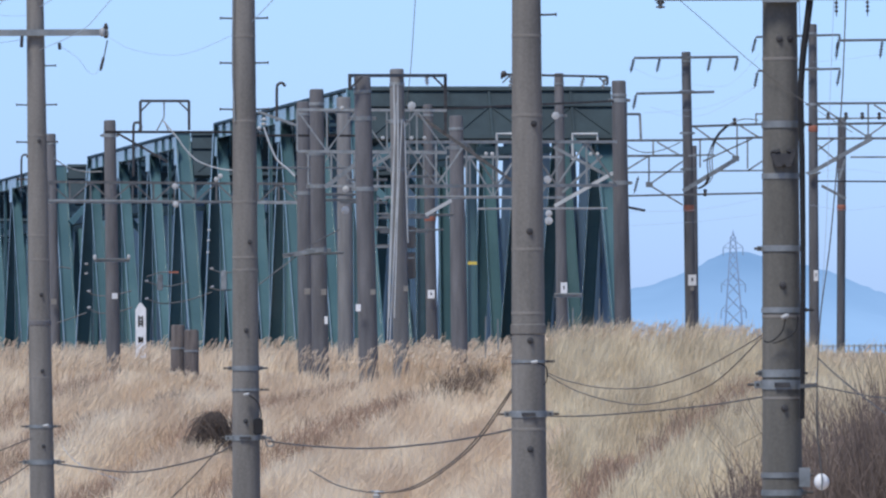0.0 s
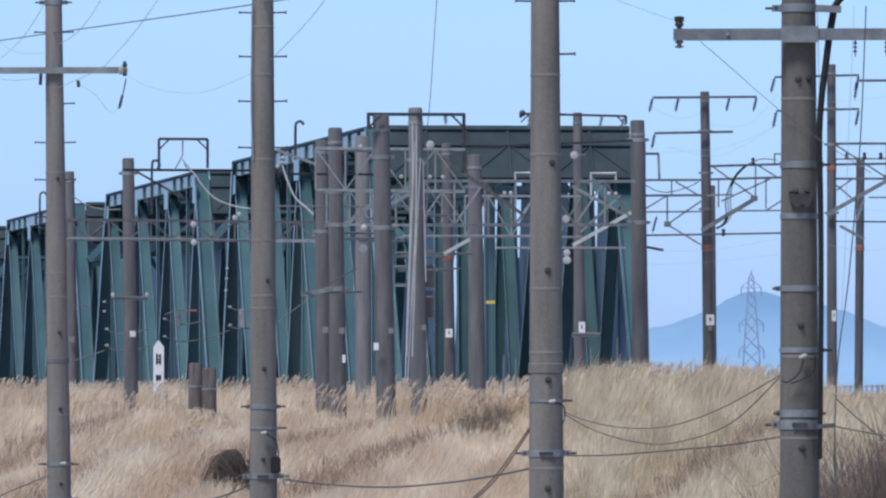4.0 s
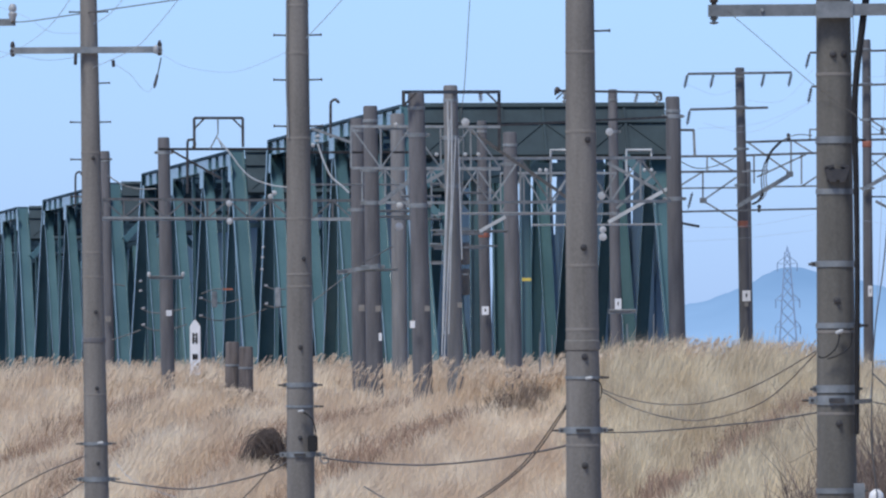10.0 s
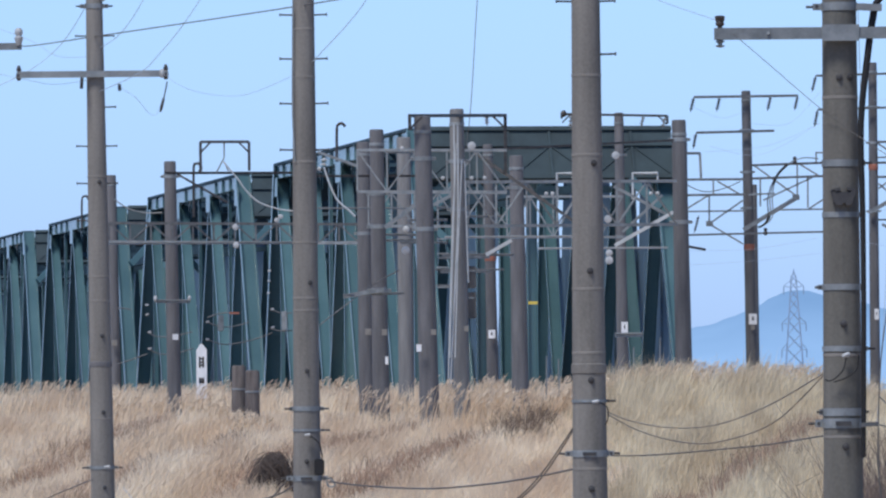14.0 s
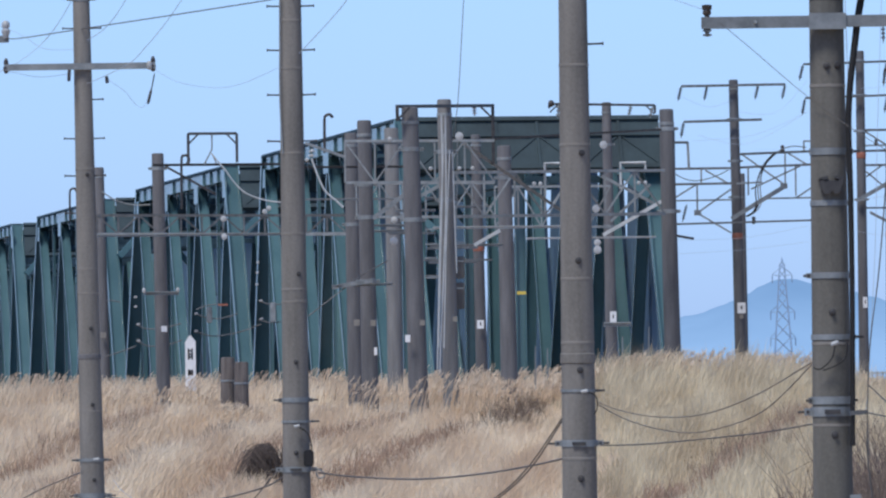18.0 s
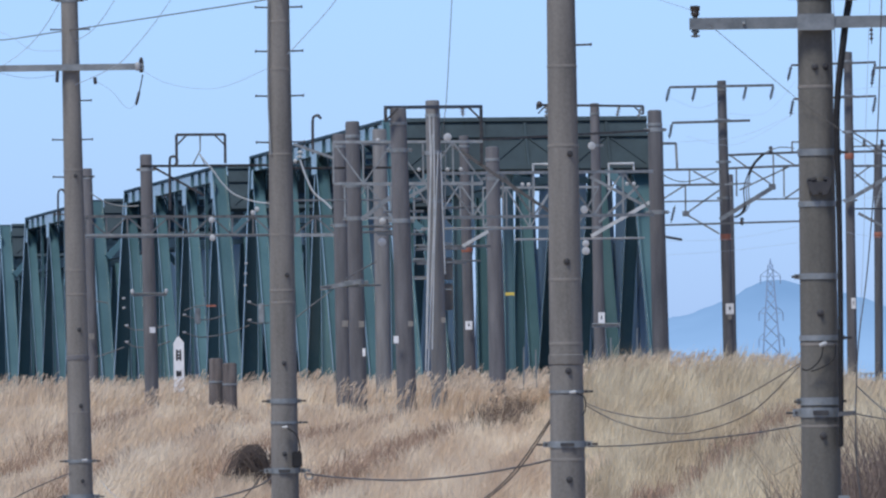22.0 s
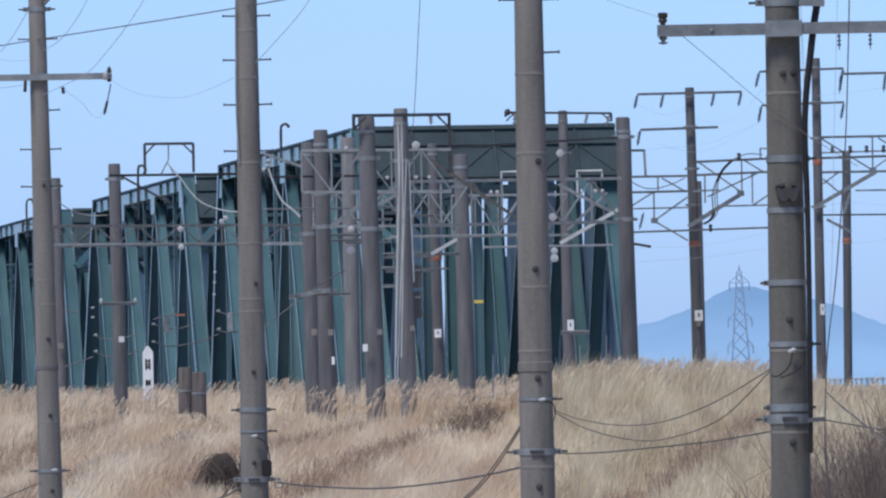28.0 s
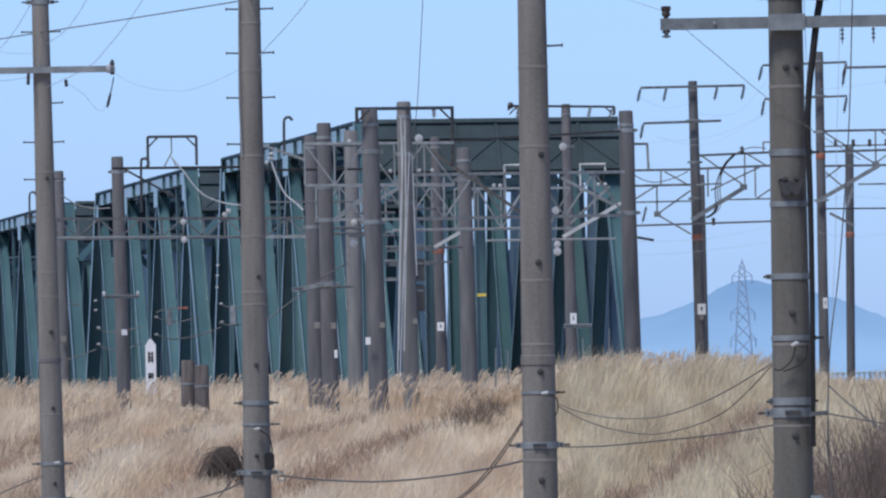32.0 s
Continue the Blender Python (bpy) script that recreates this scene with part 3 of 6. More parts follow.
# ---- concrete poles ----
class Pole:
    """A tapered round concrete pole through two points of its axis (with radii there), from the ground to its top."""

    def __init__(self, name, a, ra, b, rb, top, label, category, group, mat, foot=None):
        a, b = Vector(a), Vector(b)
        self.a, self.b, self.ra, self.rb = a, b, ra, rb
        zf = ground_z(b.x, b.y) - 0.3 if foot is None else foot
        self.root = thing(name, self.at(zf), label, category, group)
        t = top
        part("shaft", tube(B(), [self.at(zf), self.at(zf + (t - zf) * 0.33), self.at(zf + (t - zf) * 0.66), self.at(t - 0.05), self.at(t - 0.01), self.at(t)], [self.r(zf), self.r(zf + (t - zf) * 0.33), self.r(zf + (t - zf) * 0.66), self.r(t), self.r(t) * 0.93, self.r(t) * 0.78], 24), mat, self.root)

    def at(self, z):
        return self.b + (self.a - self.b) * ((z - self.b.z) / (self.a.z - self.b.z))

    def r(self, z):
        return self.rb + (self.ra - self.rb) * ((z - self.b.z) / (self.a.z - self.b.z))

    def step(self, z, sides="lr", length=0.12):
        for s in sides:
            k = -1 if s == "l" else 1
            c, r = self.at(z), self.r(z)
            bm = B()
            tube(bm, [c + Vector((k * (r - 0.02), 0, 0)), c + Vector((k * (r + length), 0, 0.004))], 0.0085, 8)
            tube(bm, [c + Vector((k * (r + length), 0, 0.004)), c + Vector((k * (r + length + 0.012), 0, 0.004))], 0.015, 8)
            part("step_bolt", bm, DARK_STEEL, self.root)

    def hole(self, z, dx=0.0, size=0.024):
        c, r = self.at(z), self.r(z)
        y = -math.sqrt(max(r * r - dx * dx, 0.0001))
        n = Vector((dx, y, 0)).normalized()
        p = c + n * r
        bm = B()
        lathe(bm, p - n * 0.02, [(0, size), (0.026, size), (0.030, size * 0.55), (0.05, size * 0.5), (0.051, 0.002)], n, 10)
        part("bolt", bm, DARK_STEEL, self.root)

    def ring(self, z, h=0.012, proud=0.003, mat=None, name="joint_ring"):
        r = self.r(z) + proud
        c = self.at(z)
        part(name, tube(B(), [c - Vector((0, 0, h)), c - Vector((0, 0, h * 0.8)), c + Vector((0, 0, h * 0.8)), c + Vector((0, 0, h))], [r - proud, r, r, r - proud], 24, False), mat or COLLAR, self.root)

    def band(self, z, h=0.035, lug=0.06, sides="lr", mat=None, bolt=0.05, buckle=False):
        """A steel strap with lugs and bolts at its sides."""
        c, r = self.at(z), self.r(z)
        g = part("band", tube(B(), [c - Vector((0, 0, h)), c + Vector((0, 0, h))], r + 0.008, 24), mat or GALVANISED, self.root, "galvanised steel strap")
        if buckle:
            bm = B()
            bar(bm, c + Vector((-0.06, -r - 0.012, 0)), c + Vector((0.055, -r - 0.012, 0)), 0.03, h * 0.9)
            part("buckle", bm, DARK_STEEL, g, smooth=False)
        for s in sides:
            k = -1 if s == "l" else 1
            bm = B()
            bar(bm, c + Vector((k * r, 0, 0)), c + Vector((k * (r + lug), 0, 0)), 0.03, h * 1.6)
            part("lug", bm, mat or GALVANISED, g, smooth=False)
            bm = B()
            lathe(bm, c + Vector((k * (r + lug * 0.6), -0.05, 0)), [(0, 0.014), (0.012, 0.014), (0.013, 0.008), (0.1, 0.008)], (0, 1, 0), 6)
            tube(bm, [c + Vector((k * (r + lug), 0, 0)), c + Vector((k * (r + lug + bolt), 0, 0))], 0.011, 6)
            part("bolt", bm, DARK_STEEL, g)


def insulator_string(root, top, bottom, sheds=5, r=0.05, mat=None, name="insulator"):
    """A hanging string: rod with discs."""
    a, b = Vector(top), Vector(bottom)
    d = b - a
    ln = d.length
    prof = [(0, 0.012)]
    for i in range(sheds):
        z = ln * (0.12 + 0.76 * i / sheds)
        w = ln * 0.76 / sheds
        prof += [(z, r * 0.35), (z + w * 0.35, r), (z + w * 0.55, r), (z + w * 0.7, r * 0.35)]
    prof += [(ln, 0.012)]
    return part(name, lathe(B(), a, prof, d, 8), mat or BROWN_CERAMIC, root)


NEAR = "concrete poles along the field"
# pole with two crossarms, farthest of the row
p1 = Pole("utility_pole", (-4.818, 92.5, 5.781), 0.102, (-4.757, 92.5, -0.13), 0.147, 8.6, "tall grey concrete utility pole with a steel crossarm", "utility pole", NEAR, CONCRETE)
for z, s in ((4.996, "r"), (4.533, "lr"), (4.091, "lr"), (3.649, "l"), (5.841, "lr")):
    p1.step(z, s)
for z in (4.171, 2.985, 2.697, 1.303):
    p1.ring(z)
p1.ring(1.946, 0.03, 0.006, OLD_CONCRETE, "sleeve")
for z in (2.281, 1.377, 0.486, 4.104):
    p1.hole(z, 0.03)
p1.band(0.721, 0.02, 0.05)
p1.band(0.299, 0.03, 0.08)
p1.band(6.197, 0.03, 0.07)

# pole with step bolts on both sides
p2 = Pole("utility_pole", (-1.999, 79, 5.16), 0.112, (-1.998, 79, 0.112), 0.143, 8.4, "tall grey concrete utility pole with rows of step bolts", "utility pole", NEAR, CONCRETE)
for z in (4.971, 4.518, 4.049, 5.417, 5.864):
    p2.step(z, "lr")
for z in (5.274, 4.787, 3.929, 3.11, 2.549, 2.423):
    p2.ring(z)
for z, dx in ((2.703, 0.05), (1.811, 0.01), (0.896, 0.0)):
    p2.hole(z, dx)
p2.band(1.428, 0.025, 0.04)
p2.band(1.21, 0.012, 0.05, "r")
p2.band(0.724, 0.028, 0.07, buckle=True)

# pole with the long sleeve
p3 = Pole("utility_pole", (0.71, 65, 4.517), 0.12, (0.712, 65, 0.364), 0.148, 7.8, "tall grey concrete utility pole with steel straps", "utility pole", NEAR, CONCRETE)
for z, s in ((4.39, "r"), (4.833, "lr"), (5.271, "r")):
    p3.step(z, s)
for z in (4.215, 3.551, 2.435, 0.938):
    p3.ring(z)
p3.ring(1.771, 0.045, 0.009, CONCRETE, "sleeve")
p3.ring(1.903, 0.012, 0.003)
for z, dx in ((3.48, 0.055), (2.585, 0.015), (1.677, 0.015), (0.773, 0.01)):
    p3.hole(z, dx, 0.028)
p3.band(1.503, 0.012, 0.03, "r")
p3.band(1.065, 0.028, 0.06, buckle=True)

# nearest pole, with the black cable and the long crossarm
p4 = Pole("utility_pole", (2.497, 57.5, 4.171), 0.127, (2.495, 57.5, 0.497), 0.148, 7.6, "thick grey concrete utility pole carrying a black cable and straps", "utility pole", NEAR, MOSSY_CONCRETE)
for z, dx in ((3.879, 0.07), (3.879, -0.01), (2.066, 0.005), (1.163, 0.012)):
    p4.hole(z, dx, 0.027)
for z in (3.733, 2.879, 1.837):
    p4.ring(z)
p4.ring(1.235, 0.010, 0.002)
p4.band(4.404, 0.03, 0.07)
p4.band(3.25, 0.025, 0.05, "r")
p4.band(2.337, 0.022, 0.04, "l", bolt=0.02)
p4.band(1.883, 0.02, 0.05, "r")
p4.band(1.417, 0.028, 0.03, bolt=0.02)
p4.band(1.334, 0.035, 0.06, "l", buckle=True)
p4.band(0.668, 0.02, 0.03, "r")
p4.band(0.538, 0.022, 0.03, "r")


def near_fittings():
    # crossarm on the farthest pole
    z = 5.385
    c = p1.at(z)
    y = c.y - p1.r(z) - 0.03
    bm = B()
    bar(bm, (-5.729, y, z), (-3.946, y, z), 0.06, 0.075)
    arm = part("crossarm", bm, DULL_STEEL, p1.root, "galvanised steel crossarm", smooth=False)
    for ax in (-3.973, -5.715):
        bm = B()
        lathe(bm, (ax, y, z - 0.07), [(0, 0.02), (0.03, 0.03), (0.07, 0.035), (0.10, 0.02), (0.12, 0.03), (0.14, 0.028), (0.155, 0.02), (0.17, 0.018), (0.18, 0.01)], (0, 0, 1), 10)
        part("pin_insulator", bm, BROWN_CERAMIC, arm)
    part("insulator_cap", lathe(B(), (-4.013, y - 0.03, z - 0.05), [(0, 0.02), (0.02, 0.035), (0.08, 0.035), (0.1, 0.02)], (0, 0, 1), 8), CERAMIC, arm)
    for a, b in (((-3.958, 92.4, 5.29), (-4.012, 92.4, 5.049)),):
        part("dropper", tube(B(), arc([a, (-3.985, 92.4, 5.156), b], 5), 0.008, 6), DARK_STEEL, arm)
    part("fuse", lathe(B(), (-3.999, 92.4, 5.102), [(0, 0.006), (0.02, 0.016), (0.14, 0.018), (0.18, 0.008)], (-0.25, 0, -1), 8), DARK_STEEL, arm)
    part("hanger", tube(B(), [(-4.963, 92.3, 5.344), (-4.97, 92.3, 5.21)], 0.02, 8), DARK_STEEL, arm)
    part("hanger", tube(B(), [(-4.522, 92.3, 5.262), (-4.516, 92.3, 5.181)], 0.02, 8), DARK_STEEL, arm)
    bm = B()
    bar(bm, (-4.73, 92.4, 6.258), (-4.326, 92.4, 6.705), 0.04, 0.05)
    part("strut", bm, DIM_STEEL, p1.root, smooth=False)
    z2 = 6.713
    part("crossarm", bar(B(), (-5.715, y, z2), (-3.906, y, z2), 0.06, 0.075), GALVANISED, p1.root, smooth=False)
    # black box and hook on the second pole
    box = B()
    bar(box, (-1.869, 78.8, 0.92), (-1.87, 78.8, 0.754), 0.10, 0.10, (0, 1, 0))
    bmesh.ops.bevel(box, geom=box.edges[:], offset=0.012, segments=2, affect="EDGES")
    part("junction_box", box, RUBBER, p2.root, "small black junction box", smooth=False)
    part("lead", tube(B(), arc([(-1.965, 78.8, 1.154), (-1.874, 78.8, 1.085), (-1.84, 78.8, 0.954), (-1.863, 78.8, 0.897)], 5), 0.008, 6), RUBBER, p2.root)
    part("hook", tube(B(), arc([(-1.841, 78.8, 0.743), (-1.739, 78.8, 0.708), (-1.716, 78.8, 0.651), (-1.773, 78.8, 0.64), (-1.796, 78.8, 0.697)], 5), 0.009, 6), DULL_STEEL, p2.root)
    part("terminal", lathe(B(), (-2.016, 78.78, 1.16), [(0, 0.012), (0.05, 0.016), (0.06, 0.008)], (1, 0, 0.15), 8), CERAMIC, p2.root)
    part("terminal", lathe(B(), (-4.731, 92.2, 0.73), [(0, 0.012), (0.06, 0.018), (0.07, 0.008)], (1, 0, 0.1), 8), CERAMIC, p1.root)
    part("terminal", lathe(B(), (0.731, 64.7, 1.494), [(0, 0.012), (0.05, 0.016), (0.06, 0.008)], (1, 0, 0.15), 8), CERAMIC, p3.root)
    part("lead", tube(B(), arc([(0.778, 64.7, 1.493), (0.853, 64.7, 1.455), (0.861, 64.7, 1.352), (0.833, 64.7, 1.306)], 5), 0.006, 6), RUBBER, p3.root)
    part("conduit", tube(B(), arc([(-2.101, 78.9, 5.499), (-2.109, 78.9, 4.927), (-2.112, 78.9, 4.412), (-2.091, 78.9, 3.926)], 6), 0.008, 6), DULL_STEEL, p2.root)
    # nearest pole: crossarm, insulators, cable, dark bracket
    z = 4.204
    c = p4.at(z)
    y = c.y - p4.r(z) - 0.035
    arm = part("crossarm", bar(B(), (1.57, y, z), (3.444, y, z), 0.075, 0.085), GALVANISED, p4.root, "galvanised steel crossarm", smooth=False)
    part("arm_clamp", bar(B(), (c.x - p4.r(z) - 0.01, y - 0.045, z), (c.x + p4.r(z) + 0.01, y - 0.045, z), 0.012, 0.12), GALVANISED, p4.root, smooth=False)
    for ax in (1.612, 3.403):
        bm = B()
        lathe(bm, (ax, y, z + 0.045), [(0, 0.018), (0.012, 0.02), (0.018, 0.03), (0.035, 0.033), (0.045, 0.026), (0.055, 0.035), (0.085, 0.038), (0.09, 0.02)], (0, 0, 1), 12)
        part("pin_insulator", bm, BROWN_CERAMIC, arm)
        bm = B()
        lathe(bm, (ax, y, z - 0.045), [(0, 0.024), (0.012, 0.034), (0.022, 0.018), (0.036, 0.014), (0.04, 0.036), (0.05, 0.03), (0.056, 0.004)], (0, 0, -1), 8)
        part("insulator_nut", bm, GALVANISED, arm)
    part("arm_bolt", lathe(B(), (1.966, y - 0.06, z), [(0, 0.012), (0.02, 0.014), (0.03, 0.006)], (0, 1, 0), 6), DULL_STEEL, arm)
    for k, dx in ((0, 0.0), (1, 0.017), (2, -0.010)):
        pts = [(3.242, 57.35, 4.784), (2.992, 57.35, 4.598), (2.785, 57.35, 4.454), (2.731, 57.35, 4.287), (2.690, 57.35, 3.997), (2.654, 57.35, 3.706), (2.640, 57.35, 3.415), (2.648, 57.35, 2.916), (2.650, 57.35, 2.293), (2.646, 57.35, 1.67), (2.638, 57.35, 1.08)]
        pts = [Vector(q) + Vector((dx * (1 - 0.07 * i), 0.02 * k, 0.05 * k * (i == 0))) for i, q in enumerate(pts)]
        part("cable", tube(B(), arc(pts, 6), [0.017 - 0.00007 * i for i in range(61)], 8), RUBBER, p4.root, "thick black rubber cable")
    part("cable_clamp", bar(B(), (2.614, 57.3, 4.394), (2.801, 57.3, 4.385), 0.05, 0.05), GALVANISED, p4.root, smooth=False)
    # dark bracket with two horns
    plate = part("bracket", bar(B(), (2.43, 57.36, 2.992), (2.584, 57.36, 2.992), 0.06, 0.085), DARK_STEEL, p4.root, "dark cast bracket", smooth=False)
    for a, b, w in (((2.426, 57.35, 3.042), (2.467, 57.35, 2.95), 0.035), ((2.584, 57.35, 3.041), (2.55, 57.35, 2.95), 0.035), ((2.45, 57.34, 2.95), (2.5, 57.34, 2.95), 0.03), ((2.525, 57.34, 2.946), (2.566, 57.34, 2.954), 0.03), ((2.418, 57.35, 3.042), (2.484, 57.35, 3.058), 0.02), ((2.534, 57.35, 3.058), (2.6, 57.35, 3.049), 0.02)):
        part("horn", bar(B(), a, b, 0.06, w), DARK_STEEL, plate, smooth=False)
    part("saddle", tube(B(), [p4.at(2.87) - Vector((0, 0, 0.02)), p4.at(2.87) + Vector((0, 0, 0.02))], p4.r(2.87) + 0.006, 24), DULL_STEEL, p4.root)
    for pts in ([(2.608, 57.3, 1.836), (2.591, 57.3, 1.732), (2.516, 57.3, 1.67), (2.424, 57.3, 1.638)], [(2.517, 57.3, 1.828), (2.495, 57.3, 1.733), (2.441, 57.3, 1.671), (2.391, 57.3, 1.646), (2.358, 57.3, 1.659)]):
        part("lead", tube(B(), arc(pts, 5), 0.006, 6), RUBBER, p4.root)
    part("terminal", lathe(B(), (2.487, 57.3, 1.824), [(0, 0.012), (0.04, 0.02), (0.06, 0.01)], (1, 0, 0.4), 8), CERAMIC, p4.root)
    bm = B()
    bar(bm, (2.622, 57.3, 1.321), (2.746, 57.3, 1.329), 0.04, 0.032)
    part("cable_bracket", bm, DIM_STEEL, p4.root, smooth=False)
    bm = B()
    bar(bm, (2.651, 57.3, 0.724), (2.651, 57.3, 0.583), 0.08, 0.03, (0, 1, 0))
    part("side_plate", bm, GALVANISED, p4.root, smooth=False)
    # white ball insulator on its stay
    ball = thing("ball_insulator", (2.77, 57.2, 0.567), "white ceramic ball insulator on a hanging stay wire", "insulator")
    prof = [(-0.06, 0.012), (-0.052, 0.03), (-0.03, 0.05), (0, 0.056), (0.03, 0.05), (0.052, 0.03), (0.06, 0.012)]
    part("ball", lathe(B(), (2.77, 57.2, 0.621), prof, (0, 0, 1), 18), WHITE, ball)
    part("strap", tube(B(), arc([(2.767, 57.14, 0.56), (2.771, 57.13, 0.622), (2.768, 57.14, 0.684)], 5), 0.007, 6), DULL_STEEL, ball)
    part("stay_wire", tube(B(), arc([(2.771, 57.2, 0.675), (2.739, 57.2, 1.006), (2.741, 57.2, 1.296)], 5), 0.006, 6), WIRE, ball)


near_fittings()


# ---- railway poles ----
FAR = "railway catenary poles"


def catenary_pole(top, r_top, low, r_low, label="brown-grey weathered concrete catenary pole beside the railway", mat=None):
    p = Pole("catenary_pole", top, r_top, low, r_low, top[2], label, "railway pole", FAR, mat or OLD_CONCRETE)
    z = top[2]
    p.ring(z - 0.35, 0.04, 0.012, DULL_STEEL, "band")
    return p


ca0 = catenary_pole((-14.036, 280, 9.442), 0.172, (-13.929, 280, 1.673), 0.203)
ca = catenary_pole((-9.369, 220, 8.136), 0.167, (-9.289, 220, 1.33), 0.199)
ce2 = catenary_pole((-3.773, 212, 8.378), 0.177, (-3.731, 212, 1.313), 0.207)
ce = catenary_pole((-2.889, 180, 7.641), 0.163, (-2.829, 180, 1.355), 0.196)
cu = catenary_pole((-2.893, 230, 9.081), 0.208, (-2.865, 230, 1.283), 0.233, "pale grey weathered concrete catenary pole beside the railway", PALE_OLD)
cv = catenary_pole((-1.75, 172, 7.654), 0.181, (-1.644, 172, 1.36), 0.218)
cb = catenary_pole((-1.012, 176, 7.956), 0.159, (-0.943, 176, 1.351), 0.185, "pale grey weathered concrete catenary pole beside the railway", PALE_OLD)
cw = catenary_pole((-0.447, 250, 9.482), 0.154, (-0.342, 250, 1.603), 0.19)
cx = catenary_pole((0.375, 205, 7.763), 0.178, (0.434, 205, 1.896), 0.223)
cl = catenary_pole((3.836, 255, 10.635), 0.148, (3.9, 255, 1.951), 0.194)
cz = catenary_pole((4.225, 186, 8.007), 0.168, (4.3, 186, 1.848), 0.202)
cc = catenary_pole((9.094, 290, 12.649), 0.168, (9.224, 290, 1.974), 0.21)
cc2 = catenary_pole((9.52, 296, 9.315), 0.15, (9.544, 296, 1.982), 0.172)
cr1 = catenary_pole((13.807, 290, 13.655), 0.158, (13.803, 290, 1.951), 0.189)
cr2 = catenary_pole((16.162, 315, 10.921), 0.171, (16.064, 315, 1.702), 0.171)
RAIL_POLES = [ca0, ca, ce2, ce, cu, cv, cb, cw, cx, cl, cz, cc, cc2, cr1, cr2]


# ---- overhead-line steelwork of the railway ----
BEAMS = "overhead-line beams"


def lattice_beam(a, b, depth, bays, r=0.035, label="grey lattice steel beam between railway poles", lean=0, mat=None):
    """Flat lattice girder: two chords, posts and diagonals; a and b are the ends of its top chord."""
    a, b = Vector(a), Vector(b)
    t = thing("catenary_beam", a, label, "steel beam", BEAMS)
    dz = Vector((0, 0, -depth))
    part("top_chord", bar(B(), a, b, r * 2, r * 2), mat or DULL_STEEL, t, smooth=False)
    part("bottom_chord", bar(B(), a + dz, b + dz, r * 2, r * 2), DULL_STEEL, t, smooth=False)
    for i in range(bays):
        p, q = a.lerp(b, i / bays), a.lerp(b, (i + 1) / bays)
        part("post", bar(B(), p + dz, p, r * 1.3, r * 1.3, (0, 1, 0)), mat or DULL_STEEL, t, smooth=False)
        u, v = (p + dz, q) if (i + lean) % 2 else (p, q + dz)
        part("diagonal", bar(B(), u, v, r * 1.2, r * 1.2, (0, 1, 0)), mat or DULL_STEEL, t, smooth=False)
    return t


def web_beam(label, chords, webs, plates=()):
    """A braced beam from its chords (dark), web bars and node plates."""
    t = thing("catenary_beam", chords[0][0], label, "steel beam", BEAMS)
    for a, b in chords:
        part("chord", bar(B(), a, b, 0.085, 0.085), DIM_STEEL, t, smooth=False)
    for a, b in webs:
        part("web_bar", bar(B(), a, b, 0.062, 0.062, (0, 1, 0)), DULL_STEEL, t, smooth=False)
    for a in plates:
        part("node_plate", bar(B(), Vector(a) - Vector((0.13, 0.05, 0)), Vector(a) + Vector((0.13, -0.05, 0)), 0.03, 0.2), GALVANISED, t, smooth=False)
    return t


def nearest_pole(points):
    """The railway pole that carries what lies at these points."""
    return min(((p.at(q.z) - q).length, i, p) for q in points for i, p in enumerate(RAIL_POLES))[2].root


def steel_bar(a, b, w, mat=None, name="bracket_bar"):
    bm = B()
    angle_bar(bm, a, b, w, w * 0.25) if abs(Vector(a).z - Vector(b).z) < 0.05 else bar(bm, a, b, w, w, (0, 1, 0))
    return part(name, bm, mat or DULL_STEEL, nearest_pole((Vector(a), Vector(b), (Vector(a) + Vector(b)) / 2)), smooth=False)


def crossarm_row(root, a, b, w, drops, length, slant):
    """A crossarm on a pole with hanging insulators."""
    a, b = Vector(a), Vector(b)
    g = part("crossarm", bar(B(), a, b, w, w), DIM_STEEL, root, smooth=False)
    for f, s in drops:
        p = a.lerp(b, f)
        insulator_string(g, p, p + Vector((s * slant, 0, -length)), 5, 0.072)
    return g


def post_frame(a, b, z_low_left, z_low_right, w, hang=True, label="dark steel rectangular frame standing over the railway beam"):
    a, b = Vector(a), Vector(b)
    t = thing("gantry_frame", a, label, "steel frame", BEAMS)
    part("lintel", bar(B(), a, b, w, w), DARK_STEEL, t, smooth=False)
    part("upright", bar(B(), a, (a.x, a.y, z_low_left), w, w, (0, 1, 0)), DARK_STEEL, t, smooth=False)
    part("upright", bar(B(), b, (b.x, b.y, z_low_right), w, w, (0, 1, 0)), DARK_STEEL, t, smooth=False)
    for p, s in ((a, 1), (b, -1)):
        part("corner_brace", bar(B(), p + Vector((s * 0.02, 0, -0.28)), p + Vector((s * 0.28, 0, -0.02)), w * 0.6, w * 0.6, (0, 1, 0)), DARK_STEEL, t, smooth=False)
    return t


